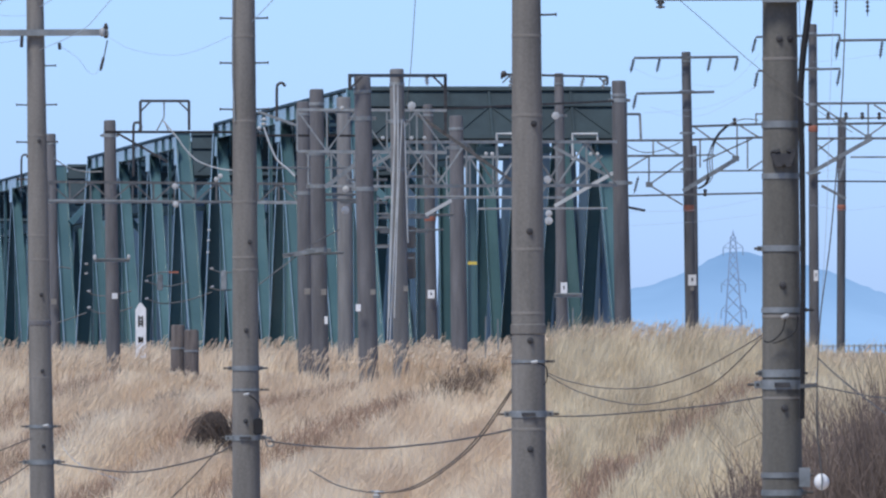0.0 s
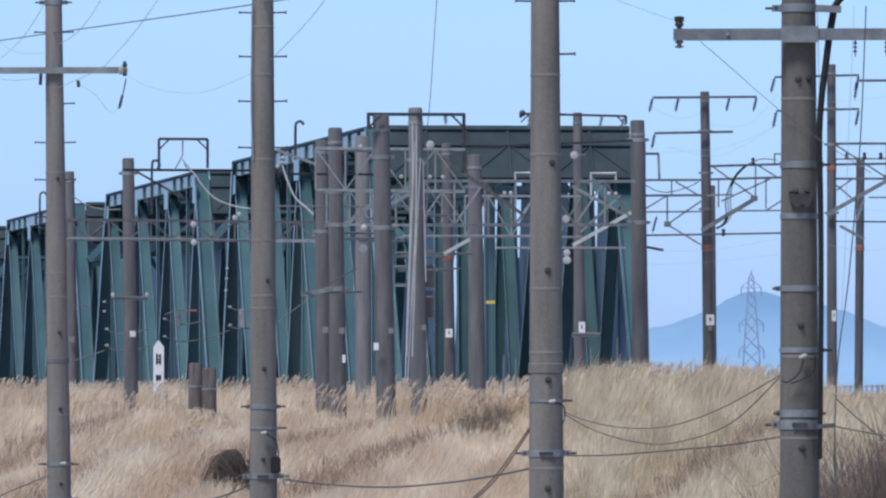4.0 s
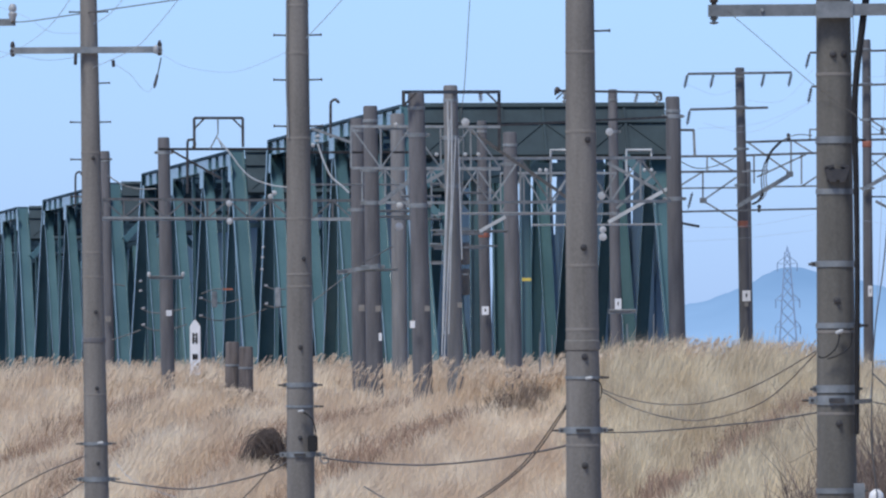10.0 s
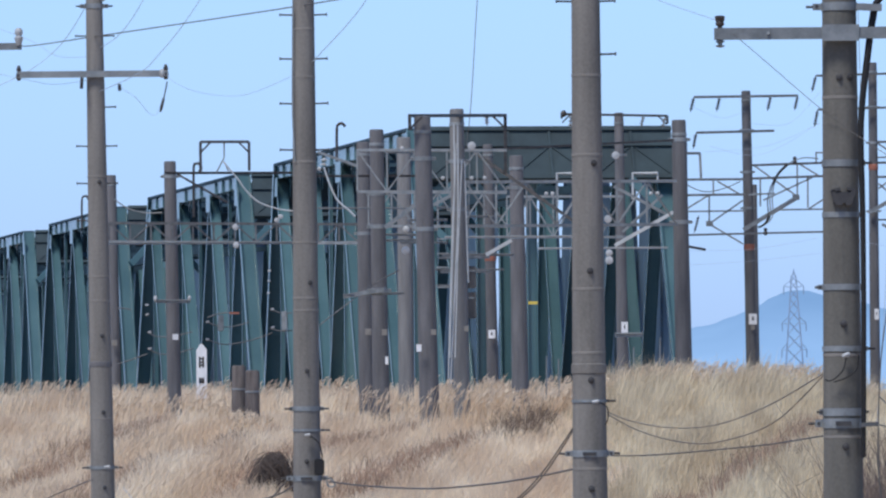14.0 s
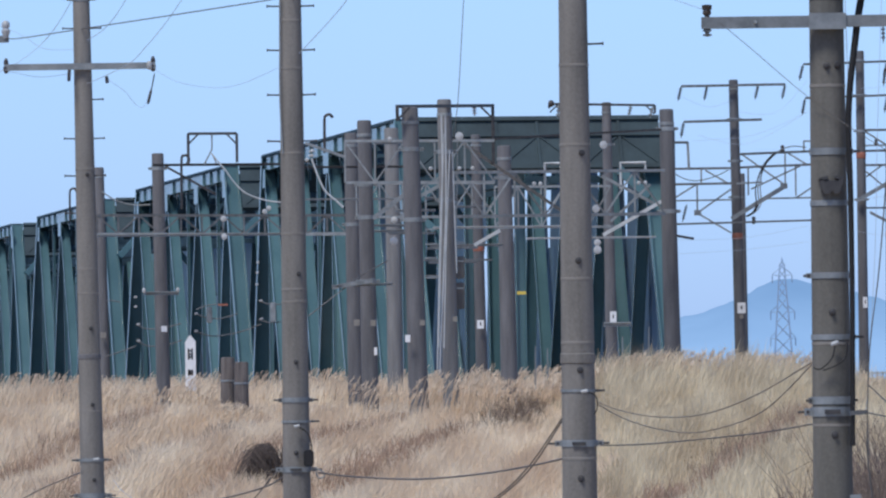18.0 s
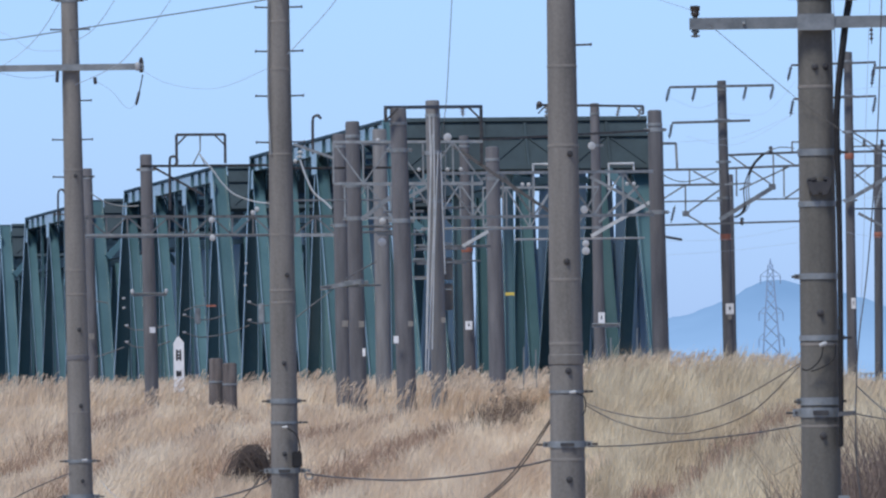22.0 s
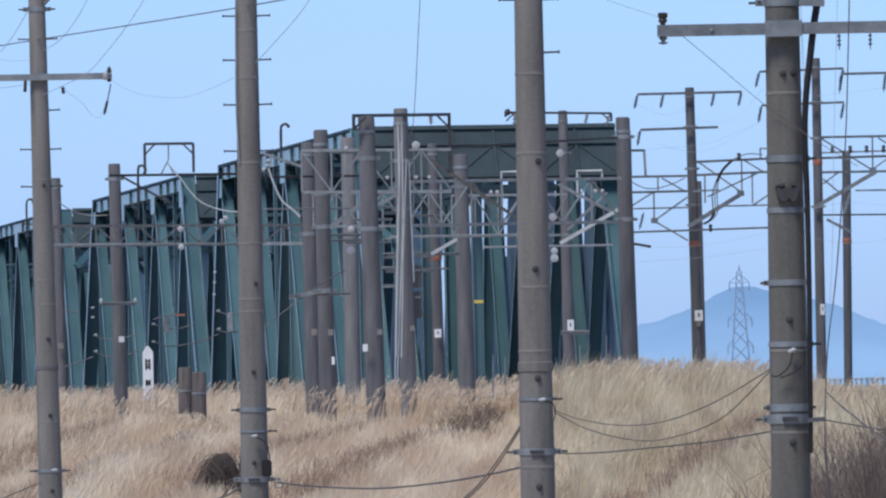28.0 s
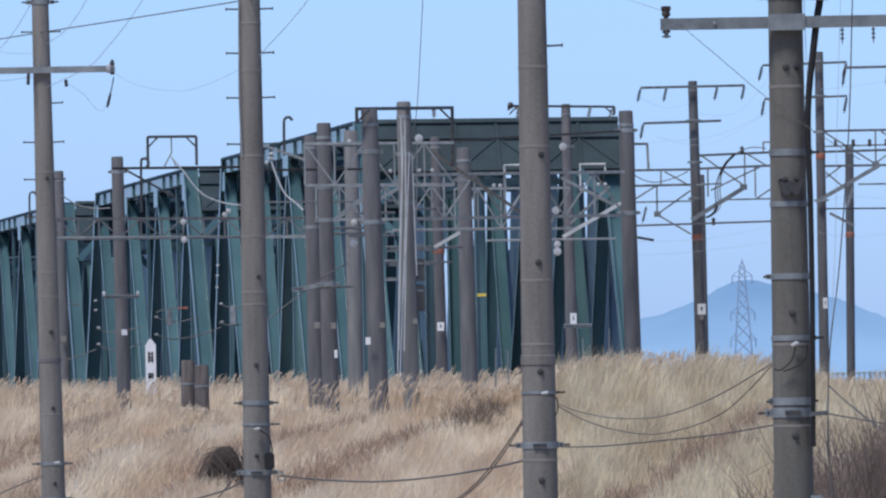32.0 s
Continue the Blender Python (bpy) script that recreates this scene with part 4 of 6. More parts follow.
def rail_clutter():
    # left beam over the tracks
    lattice_beam((-10.947, 217, 6.341), (-5.697, 217, 6.267), 0.52, 9, label="dim grey lattice steel beam between railway poles", mat=DIM_STEEL)
    lattice_beam((-5.618, 214, 6.203), (-3.355, 214, 6.176), 0.52, 4, label="dim grey lattice steel beam between railway poles", mat=DIM_STEEL)
    steel_bar((-10.94, 216.5, 5.766), (-3.726, 216.5, 5.729), 0.075)
    # arm and braces on the pole under the rectangular frame
    steel_bar((-9.467, 219, 7.775), (-5.816, 219, 7.751), 0.07, mat=DARK_STEEL)
    steel_bar((-9.126, 219.2, 7.747), (-7.701, 219.2, 6.927), 0.06, mat=DARK_STEEL)
    fr = post_frame((-8.423, 218, 8.61), (-7.064, 218, 8.601), 7.741, 7.795, 0.075)
    for pts in ([(-7.759, 218, 8.59), (-7.762, 218, 8.163), (-7.986, 218, 7.738)], [(-7.762, 218, 8.052), (-7.638, 218, 7.767)]):
        part("hanger_rod", tube(B(), pts, 0.022, 6), DULL_STEEL, fr)
    hook = tube(B(), arc([(-8.625, 218, 6.509), (-8.617, 218, 7.852), (-8.553, 218, 7.994), (-8.458, 218, 7.994), (-8.396, 218, 7.867), (-8.475, 218, 7.772)], 5), 0.035, 8)
    part("hooked_pipe", hook, DARK_STEEL, nearest_pole([v.co for v in hook.verts]))
    hook = tube(B(), arc([(-4.229, 200, 7.491), (-4.225, 200, 8.288), (-4.195, 200, 8.433), (-4.093, 200, 8.476), (-4.007, 200, 8.388)], 5), 0.036, 8)
    part("hooked_pipe", hook, DARK_STEEL, nearest_pole([v.co for v in hook.verts]))
    hook = tube(B(), arc([(-12.403, 230, 6.496), (-12.4, 230, 7.246), (-12.366, 230, 7.396), (-12.266, 230, 7.429), (-12.2, 230, 7.329)], 5), 0.03, 8)
    part("hooked_pipe", hook, DARK_STEEL, nearest_pole([v.co for v in hook.verts]))
    # small bracket on the left pole
    steel_bar((-9.773, 219, 4.173), (-8.789, 219, 4.168), 0.10, mat=GALVANISED)
    for x0 in ((-9.753, 218.9, 4.172), (-8.801, 218.9, 4.167)):
        part("pin_insulator", lathe(B(), Vector(x0) + Vector((0, 0, 0.02)), [(0, 0.03), (0.05, 0.05), (0.1, 0.05), (0.14, 0.02)], (0, 0, 1), 8), CERAMIC, nearest_pole([Vector(x0)]))
    steel_bar((-3.623, 178, 3.798), (-2.257, 178, 3.83), 0.055, mat=GALVANISED)
    steel_bar((-3.615, 178.2, 3.775), (-2.674, 177.5, 3.916), 0.10, mat=GALVANISED)
    # top frames on the middle poles
    fr = post_frame((-2.021, 171.7, 7.657), (0.086, 179.7, 7.928), 7.343, 6.582, 0.075)
    for x0, x1 in (((-0.341, 178.1, 7.874), (-0.329, 178.1, 7.641)),):
        insulator_string(fr, x0, x1, 3, 0.06, CERAMIC)
    fr = post_frame((1.962, 254, 10.572), (5.403, 254, 10.481), 10.425, 10.223, 0.075)
    for x0, x1 in (((4.63, 254, 10.485), (4.536, 254, 10.135)), ((5.347, 254, 10.444), (5.235, 254, 10.076)), ((2.275, 254, 10.57), (2.235, 254, 10.092))):
        insulator_string(fr, x0, x1, 3, 0.07, DULL_STEEL)
    solo("ball_insulator", lathe(B(), (1.925, 254, 10.572), [(0, 0.03), (0.04, 0.10), (0.12, 0.12), (0.18, 0.08), (0.2, 0.02)], (1, 0, 0.1), 10), BROWN_CERAMIC, "dark ball insulator at a frame's end", "insulator")
    # beams between the middle poles
    steel_bar((-1.255, 180, 7.115), (4.05, 184, 7.456), 0.05, mat=DARK_STEEL)
    lattice_beam((-0.852, 182, 6.461), (4.132, 185, 6.522), 1.03, 7, 0.036)
    lattice_beam((-3.567, 208, 6.902), (0.125, 208, 6.862), 0.9, 6, 0.035, lean=1)
    lattice_beam((-3.305, 178, 7.106), (0.113, 178, 7.071), 0.95, 5, 0.03)
    lattice_beam((0.143, 240, 7.55), (3.707, 240, 7.526), 1.25, 5, 0.035, lean=1)
    steel_bar((-1.444, 195, 5.427), (1.804, 195, 5.42), 0.06, mat=PALE_LEAD)
    steel_bar((0.907, 200, 5.22), (4.239, 200, 5.213), 0.05, mat=PALE_LEAD)
    steel_bar((-1.557, 200, 5.077), (0.298, 200, 5.065), 0.07, mat=GALVANISED)
    steel_bar((-1.821, 205, 4.779), (0.035, 205, 4.767), 0.05)
    steel_bar((-1.898, 205, 4.364), (-0.71, 205, 4.356), 0.045)
    steel_bar((-0.635, 178, 7.037), (1.652, 184, 5.592), 0.07, mat=GALVANISED)
    steel_bar((-0.418, 196, 5), (0.237, 196, 5.365), 0.085, mat=PALE_LEAD)
    steel_bar((2.676, 186, 5.022), (4.082, 186, 5.808), 0.085, mat=PALE_LEAD)
    steel_bar((2.673, 187, 6.463), (3.914, 187, 5.791), 0.07)
    steel_bar((2.882, 187, 5.364), (3.836, 187, 6.239), 0.06)
    steel_bar((-2.671, 177.6, 5.322), (-1.894, 177.6, 5.897), 0.10, mat=GALVANISED)
    steel_bar((-1.093, 178, 6.085), (-1.636, 178, 5.805), 0.075)
    steel_bar((-4.303, 182, 7.197), (-3.381, 182, 6.861), 0.06)
    steel_bar((-2.778, 185, 5.173), (-1.84, 185, 5.18), 0.06, mat=GALVANISED)
    steel_bar((-2.765, 185, 7.265), (-1.826, 185, 7.258), 0.06)
    steel_bar((-4.999, 205, 7.266), (-2.028, 205, 7.246), 0.06, mat=DARK_STEEL)
    steel_bar((-4.856, 205, 6.418), (-2.033, 205, 6.399), 0.05)
    # goal-shaped cable hoops seen against the bridge's mouth
    for a, b, c, d in (((1.688, 240, 7.279), (1.695, 240, 8.253), (2.182, 240, 8.25), (2.181, 240, 8.11)), ((4.019, 240, 7.437), (4.024, 240, 8.237), (4.789, 240, 8.232), (4.787, 240, 7.954))):
        part("cable_hoop", tube(B(), [a, b, c, d], 0.045, 6), PALE_LEAD, nearest_pole([Vector(a)]))
    # round white insulators along the beams
    for at, r in (((-7.392, 216, 6.176), 0.11), ((-7.379, 216, 5.676), 0.11), ((-2.198, 178, 5.287), 0.10), ((-2.213, 178, 4.81), 0.12), ((-0.691, 178, 6.444), 0.06), ((-0.394, 178, 6.442), 0.06), ((-6.082, 214, 6.407), 0.09), ((-6.191, 214, 6.314), 0.09), ((-0.674, 175, 7.085), 0.12), ((3.682, 252, 9.157), 0.16), ((3.25, 240, 6.834), 0.16), ((3.278, 240, 5.791), 0.14), ((3.276, 240, 5.565), 0.16), ((3.547, 186, 6.256), 0.06), ((3.708, 186, 6.255), 0.06), ((1.349, 238, 7.579), 0.08), ((1.539, 238, 7.577), 0.08), ((-2.26, 177, 7.107), 0.06), ((-1.341, 177, 6.421), 0.06), ((-4.265, 182, 6.801), 0.06)):
        c, r = Vector(at), r * 0.78
        part("disc_insulator", lathe(B(), c - Vector((0, 0.06, 0)), [(0, r * 0.5), (0.02, r), (0.06, r), (0.08, r * 0.6), (0.11, r * 0.3)], (0, 1, 0), 12), CERAMIC, nearest_pole([c]))
    # ladder-like pale rungs beside the middle pole
    for x0, x1 in (((-2.574, 196, 5.326), (-1.382, 196, 5.319)), ((-2.4, 196, 5.893), (-1.378, 196, 5.887)), ((-1.66, 196, 6.201), (-1.376, 196, 6.199)), ((-3.039, 183, 5.269), (-1.952, 183, 5.262)), ((-0.838, 196, 5.968), (0.043, 196, 5.963)), ((-1.6, 196, 4.931), (-0.322, 196, 4.939)), ((-1.574, 196, 4.576), (-0.324, 196, 4.584)), ((-1.575, 196, 4.207), (-0.894, 196, 4.204))):
        steel_bar(x0, x1, 0.06, mat=GALVANISED)
    for at in ((-4.159, 182, 6.879), (-4.146, 182, 6.984)):
        part("disc_insulator", lathe(B(), at, [(0, 0.03), (0.01, 0.08), (0.03, 0.08), (0.05, 0.03), (0.07, 0.02)], (0, 0, 1), 10), CERAMIC, nearest_pole([Vector(at)]))
    # conduits and rungs on the pale pole
    for pts in ([(-1.02, 175.6, 7.17), (-1.079, 175.6, 5.898), (-1.125, 175.55, 4.625), (-1.203, 175.5, 2.336)], [(-0.895, 175.6, 6.787), (-0.952, 175.6, 5.77), (-1.01, 175.55, 4.624), (-1.088, 175.5, 2.335)]):
        part("conduit", tube(B(), pts, 0.013, 6), PALE_LEAD, cb.root)
    for xa, xb in (((-1.482, 176, 5.017), (-1.214, 176, 5.028)), ((-1.484, 176, 4.686), (-1.217, 176, 4.697)), ((-1.499, 176, 4.38), (-1.219, 176, 4.378)), ((-1.489, 176, 3.933), (-1.221, 176, 3.932)), ((-0.834, 176, 4.732), (-0.579, 176, 4.718)), ((-0.824, 176, 4.299), (-0.607, 176, 4.297)), ((-0.828, 176, 3.687), (-0.637, 176, 3.686))):
        part("rung", bar(B(), xa, xb, 0.03, 0.03), DULL_STEEL, cb.root, smooth=False)
    wire([(-4.233, 178, 3.088), (-3.585, 178, 3.574), (-3.002, 178, 4.008), (-2.341, 177, 4.35)], 0.02, "", DIM_STEEL, ce.root)
    # right-hand poles: crossarms with hanging insulators
    crossarm_row(cc.root, (7.15, 289.6, 12.413), (11.011, 289.6, 12.435), 0.09, ((0.0, -1), (0.25, -1), (0.74, -1), (1.0, -1)), 0.55, 0.13)
    crossarm_row(cc.root, (7.227, 289.6, 11.09), (10.123, 289.6, 11.138), 0.09, ((0.0, -1),), 0.6, 0.12)
    crossarm_row(cr1.root, (11.687, 289.6, 13.166), (14.814, 289.6, 13.234), 0.08, ((0.0, -1), (1.0, -1)), 0.6, 0.15)
    crossarm_row(cr1.root, (11.743, 289.6, 11.907), (14.807, 289.6, 11.975), 0.08, ((0.0, -1), (1.0, -1)), 0.65, 0.13)
    end = catenary_pole((18.558, 286.3, 15.303), 0.166, (18.541, 286.3, 1.921), 0.207)
    RAIL_POLES.append(end)
    crossarm_row(end.root, (14.566, 286, 12.883), (19.457, 286, 12.92), 0.09, ((0.0, -1), (0.33, -1)), 0.7, 0.1)
    crossarm_row(end.root, (14.287, 286, 14.75), (19.469, 286, 14.786), 0.09, ((0.04, 0), (0.26, 0), (0.48, 0)), 1.0, 0.05)
    # small arm beside the big portal pole
    steel_bar((4.412, 187, 7.237), (4.764, 187, 7.235), 0.06)
    steel_bar((4.75, 187, 7.235), (4.773, 187, 6.625), 0.06)
    # right-hand beams
    web_beam("grey braced steel beam between the portal pole and a railway pole", (((6.658, 289, 9.335), (9.003, 289, 9.333)), ((6.655, 289, 8.759), (9, 289, 8.768))), (
        ((7.83, 289, 9.308), (7.827, 289, 8.763)), ((7.67, 289, 8.743), (7.664, 289, 7.696)), ((7.977, 289, 9.265), (8.874, 289, 8.737)), ((6.819, 289, 8.245), (7.639, 289, 8.743)), ((7.675, 289, 7.696), (8.915, 289, 8.548)),
        ((7.675, 289, 7.675), (8.906, 289, 6.936)), ((6.651, 289, 8.152), (8.996, 289, 8.161))), ((7.675, 289, 7.696),))
    web_beam("grey braced steel beam reaching out from a railway pole", (((9.257, 289, 9.845), (11.937, 289, 9.915)), ((9.254, 289, 9.353), (11.935, 289, 9.423))), (
        ((10.943, 289, 9.857), (10.936, 289, 8.747)), ((9.568, 289, 9.341), (9.563, 289, 8.315)), ((11.327, 289, 9.374), (11.321, 289, 8.264)), ((9.362, 289, 9.824), (10.946, 289, 8.664)), ((11.058, 289, 9.857), (11.767, 289, 9.413)),
        ((11.495, 289, 9.373), (9.669, 289, 8.545)), ((11.342, 289, 8.201), (12.014, 289, 8.637)), ((9.125, 289, 8.757), (10.089, 289, 8.794)), ((10.002, 289, 8.187), (12.012, 289, 8.197)), ((11.644, 289, 9.896), (11.646, 289, 10.294)), ((11.626, 289, 10.294), (11.94, 289, 10.292))), ((10.883, 289, 8.643),))
    web_beam("grey braced steel beam carrying small pin insulators", (((13.748, 290, 10.702), (18.034, 290, 10.701)), ((13.744, 290, 9.924), (18.03, 290, 9.976)), ((13.741, 290, 9.399), (18.027, 290, 9.388))), (
        ((15.859, 290, 10.66), (15.853, 290, 9.483)), ((14, 290, 10.627), (15.842, 290, 9.441)), ((16.08, 290, 10.638), (18.026, 290, 9.367)), ((16.897, 290, 10.213), (15.863, 290, 9.483)), ((13.99, 290, 8.967), (14.602, 290, 9.405)),
        ((13.991, 290, 9.156), (14.702, 290, 8.543)), ((15.186, 290, 8.698), (18.023, 290, 8.694)), ((13.829, 290, 10.124), (18.031, 290, 10.165))), ((15.852, 290, 9.441),))
    wire([(6.813, 288.5, 9.153), (7.271, 288.5, 8.921), (7.731, 288.5, 8.877), (8.317, 288.5, 9.02), (8.82, 288.5, 9.248)], 0.028, "", DIM_STEEL, cc.root)
    steel_bar((8.92, 288.7, 7.453), (10.893, 288.7, 8.615), 0.16, mat=GALVANISED)
    steel_bar((13.588, 289.6, 8.056), (15.946, 289.6, 9.366), 0.15, mat=GALVANISED)
    steel_bar((14.089, 289.6, 7.634), (14.989, 289.6, 7.147), 0.10, mat=GALVANISED)
    steel_bar((14.976, 289.6, 8.616), (14.72, 289.6, 7.82), 0.09, mat=GALVANISED)
    insulator_string(cc.root, (7.279, 289, 8.012), (7.108, 289, 7.364), 5, 0.06)
    steel_bar((6.749, 288, 7.262), (11.924, 288, 7.34), 0.07, mat=DIM_STEEL)
    steel_bar((13.731, 290, 7.812), (18.017, 290, 7.77), 0.06, mat=DIM_STEEL)
    steel_bar((4.435, 187, 5.005), (4.868, 187, 4.922), 0.06, mat=DARK_STEEL)
    for k in range(3):
        pts = [(11.688, 288, 10.034), (11.355, 288, 10.077), (11.042, 288, 10.058), (10.602, 288, 9.872), (10.204, 288, 9.498), (9.993, 288, 9.082), (9.886, 288, 8.54), (9.903, 288, 7.977), (9.714, 288, 7.664), (9.421, 288, 7.52)]
        part("feeder_cable", tube(B(), arc([Vector(p) + Vector((0.11 * (k - 1) * max(0, 1 - abs(i - 6.5) / 2.5), 0, 0)) for i, p in enumerate(pts)], 5), 0.022, 6), DULL_STEEL if k else DARK_STEEL, cc.root)
    part("cable_sleeve", tube(B(), arc([(10.557, 287.9, 9.849), (10.2, 287.9, 9.496), (9.989, 287.9, 9.08)], 5), 0.055, 6), RUBBER, cc.root, "black cable sleeve")
    part("cable_sleeve", tube(B(), arc([(9.879, 287.9, 7.933), (9.71, 287.9, 7.662), (9.459, 287.9, 7.518)], 5), 0.045, 6), RUBBER, cc.root, "black cable sleeve")
    for x0, x1 in (((9.711, 288, 7.226), (9.713, 288, 7.498)), ((10.848, 289, 9.879), (10.85, 289, 10.214)), ((14.375, 290, 10.1), (14.376, 290, 10.352)), ((15.026, 290, 10.096), (15.028, 290, 10.349)), ((15.636, 290, 10.093), (15.637, 290, 10.346)), ((16.266, 290, 10.09), (16.267, 290, 10.342))):
        part("pin_insulator", lathe(B(), x0, [(0, 0.04), (0.08, 0.09), (0.16, 0.05), (0.22, 0.08), (0.28, 0.03)], Vector(x1) - Vector(x0), 8), DARK_STEEL, nearest_pole([Vector(x0)]))
    # bracket shelf and plates on the poles
    steel_bar((3.635, 254, 3.367), (4.537, 254, 3.363), 0.14)


rail_clutter()


def plates():
    for pole, at, w, h in ((cl, (3.958, 254.6, 3.61), 0.21, 0.36), (cw, (-0.369, 249.6, 3.393), 0.22, 0.27), (cv, (-1.858, 171.6, 2.543), 0.11, 0.16), (cc, (9.266, 289.6, 4.155), 0.30, 0.40), (cr1, (13.856, 289.5, 4.298), 0.16, 0.40), (ce, (-2.688, 179.6, 2.304), 0.07, 0.18), (ca, (-9.232, 219.6, 3.175), 0.16, 0.16)):
        p = Vector(at)
        g = part("plate", bar(B(), p - Vector((0, 0, h / 2)), p + Vector((0, 0, h / 2)), w, 0.02, (0, 1, 0)), WHITE, pole.root, "small white enamel plate", smooth=False)
        if h > 0.25:
            part("marking", bar(B(), p + Vector((0, -0.014, -h * 0.12)), p + Vector((0, -0.014, h * 0.22)), w * 0.2, 0.006, (0, 1, 0)), BLACK, g, smooth=False)
    for pole, at, w, h in ((ce, (-2.737, 179.6, 2.955), 0.12, 0.14), (ce2, (-3.667, 211.5, 3.213), 0.16, 0.17), (cv, (-1.533, 171.6, 2.889), 0.11, 0.12), (cb, (-0.831, 175.6, 2.991), 0.10, 0.12), (ca0, (-13.942, 279.6, 3.414), 0.2, 0.2), (cc, (9.262, 289.55, 3.84), 0.14, 0.16)):
        p = Vector(at)
        part("small_plate", bar(B(), p - Vector((0, 0, h / 2)), p + Vector((0, 0, h / 2)), w, 0.02, (0, 1, 0)), COLLAR, pole.root, smooth=False)
    for pole, z in ((cc, 6.827), (cr1, 9.766), (cr2, 7.269), (cw, 5.859)):
        pole.ring(z, 0.12, 0.012, ORANGE, "orange_band")
    for pole, at in ((cx, (0.784, 204.6, 3.879)),):
        p = Vector(at)
        part("yellow_plate", bar(B(), p - Vector((0.12, 0, 0)), p + Vector((0.12, 0, 0)), 0.03, 0.08), YELLOW, pole.root, smooth=False)
    for pole, zs in ((ce, (6.154, 5.397, 3.923)), (cv, (6.719, 5.161)), (cb, (6.77, 5.686)), (cz, (7.536, 5.567)), (cc, (11.178, 9.622, 8.277)), (cr1, (11.994, 10.67, 8.127)), (ca, (7.705, 5.824)), (ce2, (5.889,)), (cx, (6.916, 5.609)), (cl, (9.248, 6.569))):
        for z in zs:
            pole.band(z, 0.05, 0.09, "lr", DULL_STEEL, 0.03)
    # pale conduits down the tall middle pole
    for pts in ([(-1.076, 175.7, 7.589), (-1.069, 175.7, 6.316), (-1.126, 175.7, 5.17), (-1.185, 175.7, 3.643), (-1.244, 175.7, 1.862)], [(-0.986, 175.6, 7.585), (-0.996, 175.6, 5.677), (-1.067, 175.6, 4.15), (-1.137, 175.6, 2.879), (-1.194, 175.6, 1.734)], [(-0.838, 175.7, 6.76), (-0.807, 175.7, 5.296), (-0.775, 175.7, 4.023)]):
        part("conduit", tube(B(), arc(pts, 6), 0.015, 6), PALE_LEAD, cb.root, "pale steel conduit")
    for at, h in (((-0.701, 176.4, 4.16), 0.5), ((-0.704, 176.4, 3.521), 0.6)):
        p = Vector(at)
        bm = B()
        bar(bm, p - Vector((0, 0, h / 2)), p + Vector((0, 0, h / 2)), 0.2, 0.2, (0, 1, 0))
        bmesh.ops.bevel(bm, geom=bm.edges[:], offset=0.02, segments=2, affect="EDGES")
        part("switch_box", bm, CONCRETE, cb.root, "grey switch box", smooth=False)


plates()


